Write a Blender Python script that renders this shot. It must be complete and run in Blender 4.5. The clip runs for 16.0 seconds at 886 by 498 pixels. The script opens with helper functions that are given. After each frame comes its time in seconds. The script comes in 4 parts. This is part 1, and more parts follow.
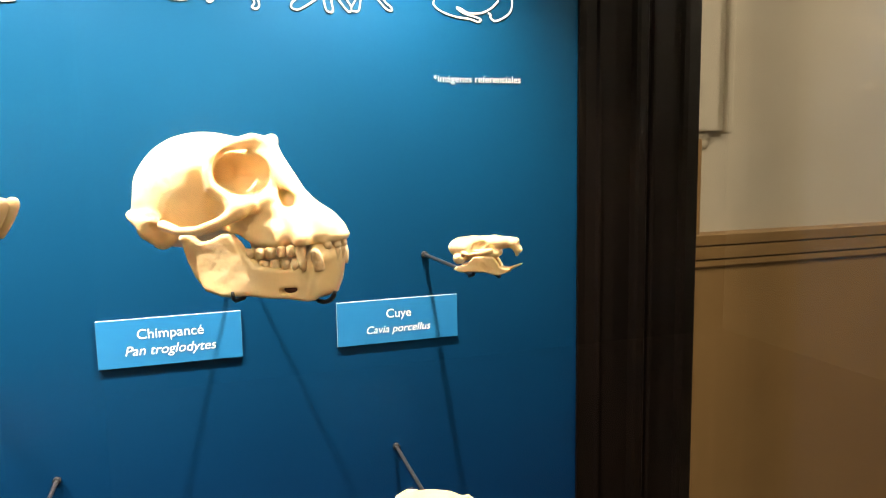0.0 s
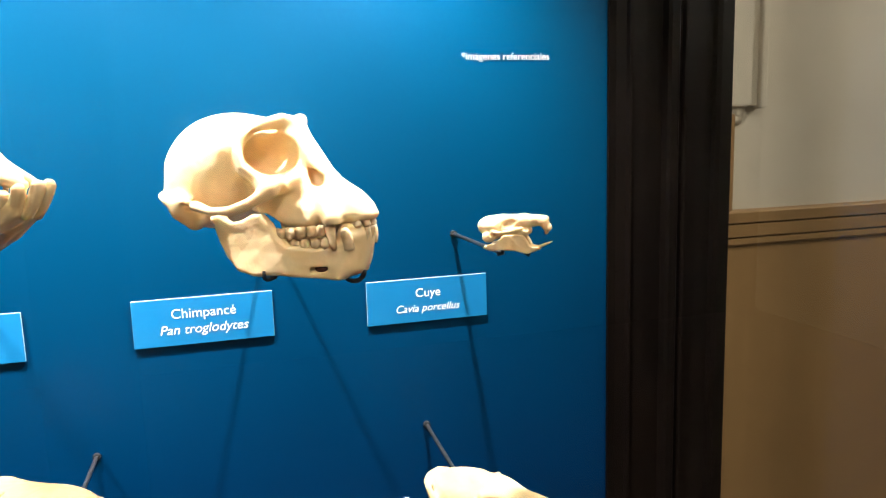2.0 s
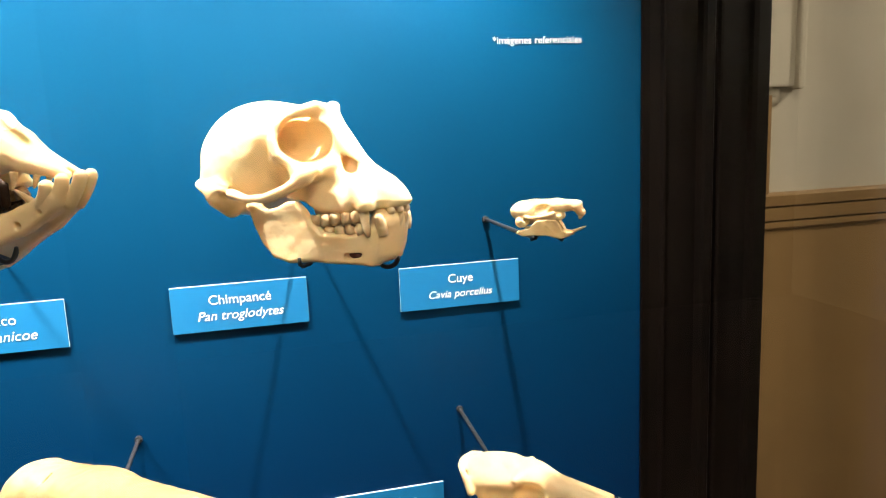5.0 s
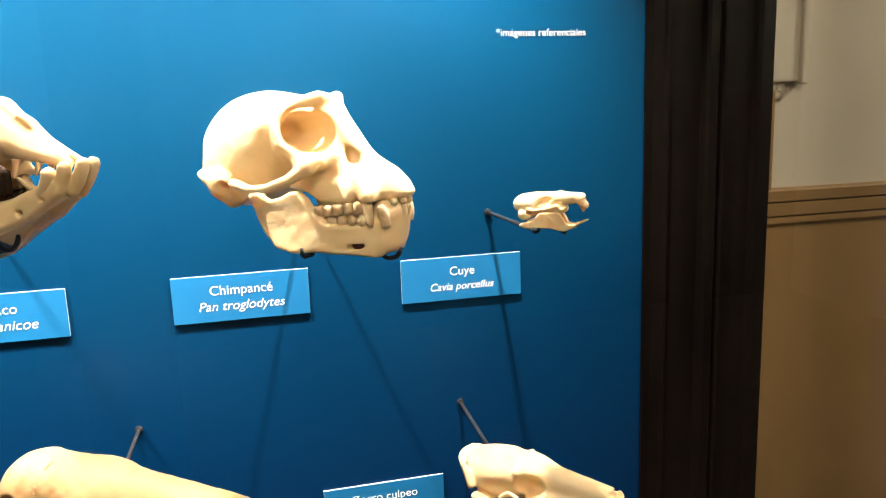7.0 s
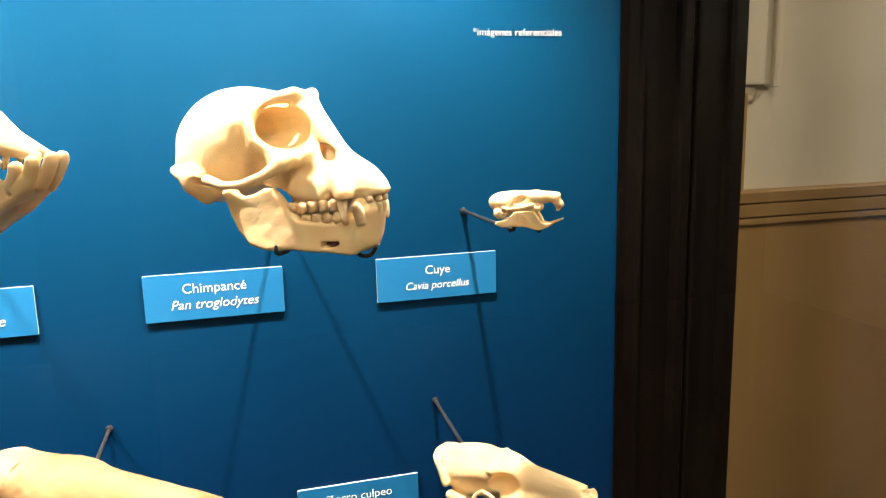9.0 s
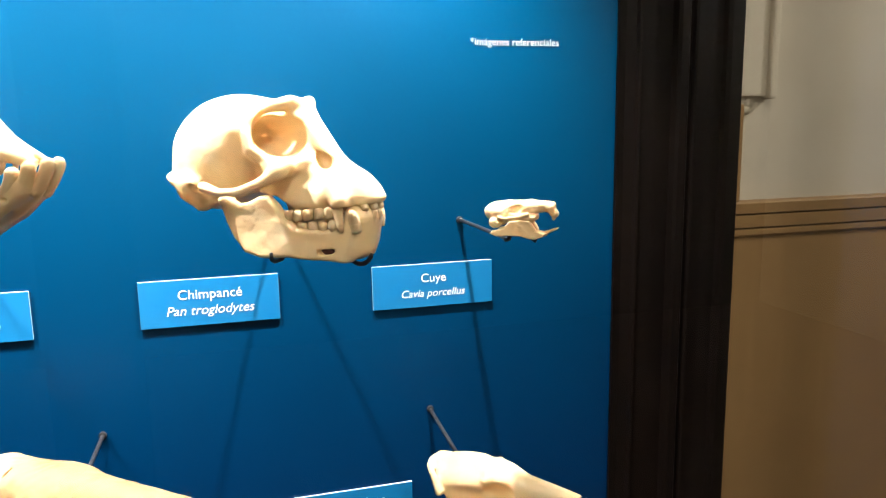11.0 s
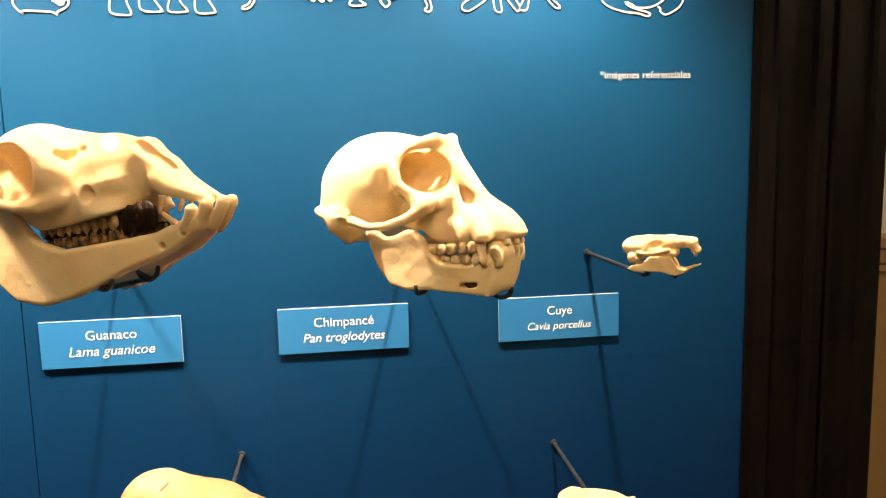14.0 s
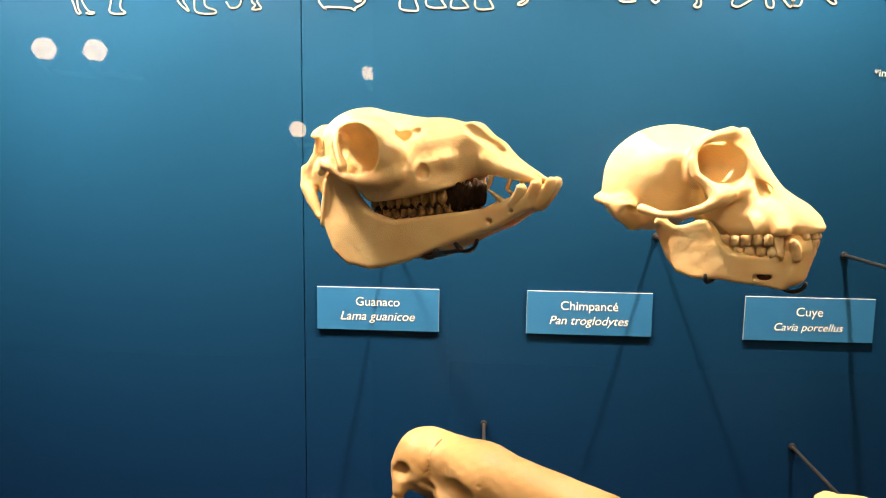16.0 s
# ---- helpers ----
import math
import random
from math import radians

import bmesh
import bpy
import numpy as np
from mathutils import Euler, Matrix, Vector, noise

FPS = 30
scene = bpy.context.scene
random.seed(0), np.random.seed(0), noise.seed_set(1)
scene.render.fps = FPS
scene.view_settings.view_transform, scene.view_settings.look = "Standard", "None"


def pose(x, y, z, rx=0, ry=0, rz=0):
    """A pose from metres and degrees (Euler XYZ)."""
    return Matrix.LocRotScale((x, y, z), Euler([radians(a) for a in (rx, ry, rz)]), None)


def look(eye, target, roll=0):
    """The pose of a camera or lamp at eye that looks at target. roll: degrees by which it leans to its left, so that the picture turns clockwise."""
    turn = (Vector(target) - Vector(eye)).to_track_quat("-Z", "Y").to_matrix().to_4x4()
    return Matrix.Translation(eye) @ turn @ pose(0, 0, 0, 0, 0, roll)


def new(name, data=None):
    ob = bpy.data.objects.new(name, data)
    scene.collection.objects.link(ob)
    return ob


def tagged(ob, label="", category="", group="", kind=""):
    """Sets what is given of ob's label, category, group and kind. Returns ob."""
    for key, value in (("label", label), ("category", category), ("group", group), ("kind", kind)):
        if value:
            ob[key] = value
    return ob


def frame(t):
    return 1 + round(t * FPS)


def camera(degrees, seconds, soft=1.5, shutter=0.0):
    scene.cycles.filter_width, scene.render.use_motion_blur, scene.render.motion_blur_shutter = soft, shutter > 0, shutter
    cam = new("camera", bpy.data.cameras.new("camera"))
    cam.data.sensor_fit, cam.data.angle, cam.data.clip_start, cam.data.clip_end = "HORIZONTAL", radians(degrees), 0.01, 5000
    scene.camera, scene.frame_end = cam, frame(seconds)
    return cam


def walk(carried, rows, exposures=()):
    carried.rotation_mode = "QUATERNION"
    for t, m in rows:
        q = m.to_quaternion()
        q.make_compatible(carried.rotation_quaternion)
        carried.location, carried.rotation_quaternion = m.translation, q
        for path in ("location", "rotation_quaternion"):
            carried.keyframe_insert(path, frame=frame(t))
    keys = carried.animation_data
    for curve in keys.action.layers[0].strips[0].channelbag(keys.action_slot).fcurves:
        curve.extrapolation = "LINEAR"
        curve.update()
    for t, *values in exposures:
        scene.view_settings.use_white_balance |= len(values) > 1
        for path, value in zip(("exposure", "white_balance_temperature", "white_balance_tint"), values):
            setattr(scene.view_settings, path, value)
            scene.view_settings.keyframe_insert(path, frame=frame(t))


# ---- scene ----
cam = camera(62.4, 16.0, 1.1)
PATH = [
    (0, (-0.006, -0.851, 1.449), (0.616, 1.033, 1.196), -1.0),
    (0.5, (-0.008, -0.85, 1.449), (0.59, 1.033, 1.142), -1.3),
    (1, (-0.01, -0.848, 1.449), (0.574, 1.039, 1.137), -1.4),
    (1.5, (-0.008, -0.848, 1.448), (0.582, 1.039, 1.147), -1.2),
    (2, (-0.007, -0.85, 1.447), (0.539, 1.05, 1.144), -1.7),
    (2.5, (-0.008, -0.85, 1.447), (0.495, 1.065, 1.162), -1.5),
    (3, (-0.01, -0.849, 1.447), (0.472, 1.071, 1.168), -1.5),
    (3.5, (-0.009, -0.849, 1.448), (0.459, 1.073, 1.15), -1.6),
    (4, (-0.01, -0.849, 1.448), (0.443, 1.071, 1.119), -2.5),
    (6.3, (-0.01, -0.853, 1.446), (0.464, 1.06, 1.106), -2.2),
    (6.5, (-0.009, -0.851, 1.447), (0.457, 1.064, 1.107), -2.1),
    (7, (-0.012, -0.849, 1.445), (0.451, 1.064, 1.091), -2.0),
    (7.5, (-0.011, -0.85, 1.445), (0.478, 1.056, 1.088), -1.7),
    (8, (-0.011, -0.849, 1.443), (0.467, 1.055, 1.061), -2.2),
    (8.5, (-0.011, -0.849, 1.444), (0.477, 1.056, 1.077), -2.0),
    (9, (-0.011, -0.849, 1.443), (0.514, 1.048, 1.088), -1.4),
    (9.2, (-0.011, -0.849, 1.443), (0.52, 1.049, 1.106), -1.0),
    (11.3, (-0.009, -0.851, 1.444), (0.522, 1.047, 1.11), -0.9),
    (11.5, (-0.012, -0.848, 1.443), (0.488, 1.063, 1.13), -1.1),
    (11.6, (-0.021, -0.851, 1.44), (0.467, 1.075, 1.216), -1.3),
    (11.7, (-0.018, -0.869, 1.446), (0.341, 1.087, 1.231), -1.8),
    (11.8, (-0.024, -0.873, 1.449), (0.303, 1.088, 1.227), -1.7),
    (11.9, (-0.03, -0.87, 1.451), (0.273, 1.091, 1.207), -1.6),
    (12, (-0.033, -0.868, 1.453), (0.255, 1.094, 1.197), -1.8),
    (12.5, (-0.038, -0.864, 1.455), (0.248, 1.099, 1.201), -1.7),
    (13, (-0.041, -0.862, 1.453), (0.249, 1.101, 1.207), -1.1),
    (13.5, (-0.043, -0.856, 1.451), (0.238, 1.107, 1.188), -1.2),
    (14, (-0.047, -0.85, 1.452), (0.233, 1.114, 1.195), -1.3),
    (14.5, (-0.06, -0.85, 1.45), (0.201, 1.117, 1.194), -1.2),
    (14.75, (-0.077, -0.854, 1.45), (0.126, 1.120, 1.195), -0.9),
    (15, (-0.096, -0.858, 1.45), (0.04, 1.122, 1.197), -0.5),
    (15.5, (-0.142, -0.869, 1.448), (-0.152, 1.115, 1.193), 0.4),
    (16, (-0.177, -0.883, 1.446), (-0.283, 1.096, 1.179), 0.8),
]
walk(cam, [(t, look(eye, target, roll)) for t, eye, target, roll in PATH], exposures=[
    (0.0, -0.12, 6650, 10), (0.5, -0.14, 6000, 9), (1.0, -0.14, 5750, 8), (2.5, -0.14, 5650, 8), (3.0, -0.14, 6450, 8), (3.5, -0.14, 5850, 9), (4.0, -0.14, 5850, 9), (6.5, -0.14, 6550, 9), (7.0, -0.12, 6150, 10),
    (7.5, -0.12, 6150, 10), (8.0, -0.10, 6450, 9), (9.0, -0.14, 6400, 9), (11.3, -0.12, 5600, 10), (11.5, -0.12, 5700, 10), (12.0, -0.36, 7200, 13), (13.0, -0.44, 7600, 16), (14.5, -0.46, 7700, 16), (15.0, -0.60, 7700, 15),
    (16.0, -0.80, 8400, 18)])

# ---- world and lights ----
world = bpy.data.worlds.new("world")
scene.world = world
world.use_nodes = True
world.node_tree.nodes["Background"].inputs[0].default_value = (0.9, 0.75, 0.55, 1)
world.node_tree.nodes["Background"].inputs[1].default_value = 0.01

# x and y of each lamp, power, beam, aim, size
SPOTS = [(0.165, -0.19, 150.0, 92, (0.155, -0.04, 1.50), 0.010), (-0.19, -0.19, 150.0, 86, (-0.19, -0.08, 1.46), 0.010),
         (-0.545, -0.24, 205.0, 86, (-0.51, -0.06, 1.51), 0.035), (-0.90, -0.24, 220.0, 88, (-0.86, 0.0, 1.55), 0.030)]
SPOT_Z = 1.93
for sx, sy, power, beam, aim, size in SPOTS:
    lamp = bpy.data.lights.new("case_spot", "SPOT")
    lamp.energy, lamp.color = power, (1.0, 0.88, 0.73)
    lamp.spot_size, lamp.spot_blend, lamp.shadow_soft_size = radians(beam), 1.0, size
    ob = new("case_spot", lamp)
    ob.matrix_world = look((sx, sy, SPOT_Z - 0.03), aim)
# Unseen room lamps, added to fill the skulls' front sides.
ROOM_FILLS = [((0.1, -1.75, 2.75), 66.0), ((-2.8, -1.9, 2.75), 3.0)]
for spot, power in ROOM_FILLS:
    lamp = bpy.data.lights.new("room_fill", "POINT")
    lamp.energy, lamp.color, lamp.shadow_soft_size = power, (1.0, 0.83, 0.58), 0.14
    new("room_fill", lamp).location = spot
# Unseen spot, added to brighten the wall and leave the room dark.
WALL_SPOT = (2.4, -0.70, 2.75)
lamp = bpy.data.lights.new("wall_spot", "SPOT")
lamp.energy, lamp.color, lamp.shadow_soft_size, lamp.spot_size, lamp.spot_blend = 125.0, (1.0, 0.86, 0.64), 0.05, radians(62), 0.8
new("wall_spot", lamp).matrix_world = look(WALL_SPOT, (1.0, 0.2, 1.30))



# ---- materials ----
def material(name, base, rough=0.5, metal=0.0, second=None, scale=8.0, amount=0.5, bump=0.0, bump_scale=60.0, coat=0.0, spec=0.5, third=None, third_scale=2.0):
    """A principled surface whose colour varies at two scales, with fine relief."""
    m = bpy.data.materials.new(name)
    m.use_nodes = True
    n, l = m.node_tree.nodes, m.node_tree.links
    p = n["Principled BSDF"]
    p.inputs["Base Color"].default_value = (*base, 1)
    p.inputs["Roughness"].default_value, p.inputs["Metallic"].default_value = rough, metal
    p.inputs["Coat Weight"].default_value, p.inputs["Specular IOR Level"].default_value = coat, spec
    co = n.new("ShaderNodeTexCoord")
    if second:
        tex = n.new("ShaderNodeTexNoise")
        tex.inputs["Scale"].default_value, tex.inputs["Detail"].default_value = scale, 6
        l.new(co.outputs["Object"], tex.inputs["Vector"])
        ramp = n.new("ShaderNodeValToRGB")
        ramp.color_ramp.elements[0].position, ramp.color_ramp.elements[1].position = 0.5 - amount / 2, 0.5 + amount / 2
        ramp.color_ramp.elements[0].color, ramp.color_ramp.elements[1].color = (*base, 1), (*second, 1)
        l.new(tex.outputs["Fac"], ramp.inputs["Fac"])
        out = ramp.outputs["Color"]
        if third:
            tex2 = n.new("ShaderNodeTexNoise")
            tex2.inputs["Scale"].default_value, tex2.inputs["Detail"].default_value = third_scale, 4
            l.new(co.outputs["Object"], tex2.inputs["Vector"])
            r2 = n.new("ShaderNodeValToRGB")
            r2.color_ramp.elements[0].position, r2.color_ramp.elements[1].position = 0.52, 0.72
            l.new(tex2.outputs["Fac"], r2.inputs["Fac"])
            mix = n.new("ShaderNodeMixRGB")
            l.new(r2.outputs["Color"], mix.inputs["Fac"])
            l.new(out, mix.inputs["Color1"])
            mix.inputs["Color2"].default_value = (*third, 1)
            out = mix.outputs["Color"]
        l.new(out, p.inputs["Base Color"])
    if bump:
        tex = n.new("ShaderNodeTexNoise")
        tex.inputs["Scale"].default_value, tex.inputs["Detail"].default_value = bump_scale, 8
        l.new(co.outputs["Object"], tex.inputs["Vector"])
        b = n.new("ShaderNodeBump")
        b.inputs["Strength"].default_value, b.inputs["Distance"].default_value = bump, 0.002
        l.new(tex.outputs["Fac"], b.inputs["Height"])
        l.new(b.outputs["Normal"], p.inputs["Normal"])
    return m


def glass_material(name):
    m = bpy.data.materials.new(name)
    m.use_nodes = True
    n, l = m.node_tree.nodes, m.node_tree.links
    n.remove(n["Principled BSDF"])
    g = n.new("ShaderNodeBsdfGlass")
    g.inputs["Roughness"].default_value, g.inputs["IOR"].default_value = 0.0, 1.5
    l.new(g.outputs[0], n["Material Output"].inputs["Surface"])
    return m


def glow_material(name, colour, strength):
    m = bpy.data.materials.new(name)
    m.use_nodes = True
    p = m.node_tree.nodes["Principled BSDF"]
    p.inputs["Base Color"].default_value = (*colour, 1)
    p.inputs["Emission Color"].default_value, p.inputs["Emission Strength"].default_value = (*colour, 1), strength
    return m


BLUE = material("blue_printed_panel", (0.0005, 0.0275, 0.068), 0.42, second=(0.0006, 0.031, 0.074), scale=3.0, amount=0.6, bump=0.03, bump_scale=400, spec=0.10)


def print_shade_fade(m, z_low, z_high, low):
    """The print runs from teal above to a purer blue below, with shade darkened in."""
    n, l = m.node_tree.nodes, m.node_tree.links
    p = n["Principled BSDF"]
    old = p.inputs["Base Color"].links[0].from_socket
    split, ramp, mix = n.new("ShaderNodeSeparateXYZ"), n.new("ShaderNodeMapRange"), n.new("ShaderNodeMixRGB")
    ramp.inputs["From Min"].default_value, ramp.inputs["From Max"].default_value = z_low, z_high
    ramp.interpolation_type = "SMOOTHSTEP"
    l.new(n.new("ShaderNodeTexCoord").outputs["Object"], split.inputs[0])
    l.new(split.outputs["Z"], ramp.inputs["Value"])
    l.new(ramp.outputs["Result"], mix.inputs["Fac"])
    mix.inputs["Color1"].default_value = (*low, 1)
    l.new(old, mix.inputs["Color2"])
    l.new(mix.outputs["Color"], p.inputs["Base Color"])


# The low colour also holds painted shade, darkening the panel's bottom.
print_shade_fade(BLUE, 0.85, 1.60, (0.0003, 0.0138, 0.053))
LABEL = material("light_blue_label_print", (0.006, 0.096, 0.235), 0.38, second=(0.008, 0.103, 0.248), scale=30, amount=0.5, bump=0.02, bump_scale=500)
LABEL_EDGE = material("white_plastic_edge", (0.34, 0.38, 0.42), 0.5)
INK = material("white_vinyl", (0.80, 0.82, 0.82), 0.5)
BONE = material("cream_bone", (0.86, 0.68, 0.41), 0.42, second=(0.78, 0.55, 0.28), scale=26, amount=0.35, bump=0.40, bump_scale=120, third=(0.72, 0.53, 0.30), third_scale=38)
BONE_TAN = material("tan_aged_bone", (0.36, 0.215, 0.090), 0.36, second=(0.46, 0.30, 0.15), scale=16, amount=0.4, bump=0.3, bump_scale=180, third=(0.26, 0.14, 0.05), third_scale=26)
TOOTH = material("ivory_tooth", (0.78, 0.62, 0.40), 0.33, second=(0.50, 0.33, 0.17), scale=160, amount=0.4, bump=0.3, bump_scale=500)
TOOTH_STAINED = material("brown_stained_tooth", (0.36, 0.21, 0.08), 0.4, second=(0.045, 0.022, 0.012), scale=190, amount=0.25, bump=0.5, bump_scale=500)
TOOTH_BROWN = material("brown_mottled_tooth", (0.58, 0.40, 0.19), 0.36, second=(0.13, 0.06, 0.025), scale=150, amount=0.4, bump=0.4, bump_scale=500)
SOCKET_AND_GAP = material("blackened_bone_and_gap", (0.009, 0.005, 0.003), 0.6, second=(0.035, 0.016, 0.008), scale=180, amount=0.4, bump=0.6, bump_scale=400, spec=0.12)
PANELLING = material("dark_brown_panelling", (0.006, 0.004, 0.003), 0.6, second=(0.009, 0.006, 0.004), scale=5, amount=0.5, bump=0.1)
MATT_DARK = material("matt_dark_brown_paint", (0.006, 0.004, 0.003), 0.9, second=(0.009, 0.006, 0.004), scale=6, amount=0.5, spec=0.02)
FORAMEN = material("reddish_brown_hollow", (0.10, 0.022, 0.010), 0.6, second=(0.04, 0.010, 0.006), scale=200, amount=0.4)
STEEL = material("black_painted_steel", (0.012, 0.012, 0.014), 0.35, metal=0.0, second=(0.02, 0.02, 0.022), scale=120, amount=0.5, bump=0.1, bump_scale=600)
DARK_WOOD = material("dark_varnished_wood", (0.0020, 0.0014, 0.0011), 0.34, second=(0.0045, 0.0029, 0.0021), scale=14, amount=0.5, bump=0.10, bump_scale=120, spec=0.16)
PLASTER = material("off_white_wall_paint", (0.62, 0.57, 0.46), 0.75, second=(0.56, 0.51, 0.40), scale=5, amount=0.5, bump=0.35, bump_scale=40, third=(0.50, 0.45, 0.35), third_scale=2.5)
DADO = material("brown_dado_paint", (0.33, 0.205, 0.085), 0.45, second=(0.29, 0.175, 0.068), scale=6, amount=0.5, bump=0.25, bump_scale=50)
FLOOR_WOOD = material("brown_floor_boards", (0.045, 0.024, 0.012), 0.5, second=(0.03, 0.016, 0.008), scale=7, amount=0.5, bump=0.1)
for m in (BONE, BONE_TAN, TOOTH):
    p = m.node_tree.nodes["Principled BSDF"]
    p.inputs["Subsurface Weight"].default_value, p.inputs["Subsurface Scale"].default_value = 0.25, 0.004
    p.inputs["Subsurface Radius"].default_value = (1.0, 0.6, 0.35)
GLASS = glass_material("clear_glass")
GLOBE = glow_material("lit_opal_globe", (1.0, 0.74, 0.44), 20.0)
LENS = glow_material("lit_lamp_lens", (1.0, 0.88, 0.70), 6.0)
BRASS = material("aged_brass", (0.30, 0.19, 0.07), 0.4, metal=0.9, second=(0.2, 0.12, 0.05), scale=50)


# ---- builders ----
def mesh_of(name, bm, mat):
    me = bpy.data.meshes.new(name)
    bm.to_mesh(me)
    bm.free()
    me.materials.append(mat)
    return me


def part(name, bm, mat, parent=None, label="", smooth=False):
    me = bm if isinstance(bm, bpy.types.Mesh) else mesh_of(name, bm, mat)
    if smooth:
        me.polygons.foreach_set("use_smooth", [True] * len(me.polygons))
    ob = new(name, me)
    ob.parent = parent
    return tagged(ob, label)


def box_bm(lo, hi, bevel=0.0, segments=2, bm=None):
    bm = bm or bmesh.new()
    c = [(a + b) / 2 for a, b in zip(lo, hi)]
    made = bmesh.ops.create_cube(bm, size=1, matrix=Matrix.LocRotScale(c, None, [b - a for a, b in zip(lo, hi)]))
    if bevel:
        edges = {e for v in made["verts"] for e in v.link_edges}
        bmesh.ops.bevel(bm, geom=list(edges), offset=bevel, segments=segments, affect="EDGES", profile=0.6)
    return bm


def tube(points, radii, sides=10, bm=None, caps=True):
    """A round rod that follows the points; one radius or one for each point."""
    bm = bm or bmesh.new()
    pts = [Vector(p) for p in points]
    radii = radii if isinstance(radii, (list, tuple)) else [radii] * len(pts)
    rings, ref = [], None
    for i, p in enumerate(pts):
        d = (pts[min(i + 1, len(pts) - 1)] - pts[max(i - 1, 0)]).normalized()
        if ref is None:
            ref = d.orthogonal().normalized()
        ref = (ref - d * ref.dot(d)).normalized()
        side = d.cross(ref)
        rings.append([bm.verts.new(p + (ref * math.cos(a) + side * math.sin(a)) * radii[i]) for a in (k * math.tau / sides for k in range(sides))])
    for a, b in zip(rings, rings[1:]):
        for k in range(sides):
            bm.faces.new((a[k], a[(k + 1) % sides], b[(k + 1) % sides], b[k]))
    if caps:
        bm.faces.new(list(reversed(rings[0]))), bm.faces.new(rings[-1])
    return bm


def text_mesh(body, width, shear=0.0, bold=0.0):
    """Writing in the built-in font, fitted to a width, centred on its own origin, in the x-z plane facing -y."""
    cu = bpy.data.curves.new("writing", "FONT")
    cu.body, cu.size, cu.shear, cu.offset, cu.extrude, cu.resolution_u = body, 1.0, shear, bold, 0.0, 6
    ob = bpy.data.objects.new("writing", cu)
    scene.collection.objects.link(ob)
    bpy.context.view_layer.update()
    me = bpy.data.meshes.new_from_object(ob.evaluated_get(bpy.context.evaluated_depsgraph_get()))
    bpy.data.objects.remove(ob)
    v = np.zeros(len(me.vertices) * 3)
    me.vertices.foreach_get("co", v)
    v = v.reshape(-1, 3)
    k = width / (v[:, 0].max() - v[:, 0].min())
    out = np.stack([(v[:, 0] - v[:, 0].min()) * k - width / 2, v[:, 2] * 0, v[:, 1] * k], 1)
    me.vertices.foreach_set("co", out.ravel())
    me.materials.clear()
    me.materials.append(INK)
    return me, k


def empty(name, label, category, group="", at=(0, 0, 0), turn=0.0):
    ob = new(name)
    ob.matrix_world = pose(*at, 0, 0, turn)
    return tagged(ob, label, category, group)


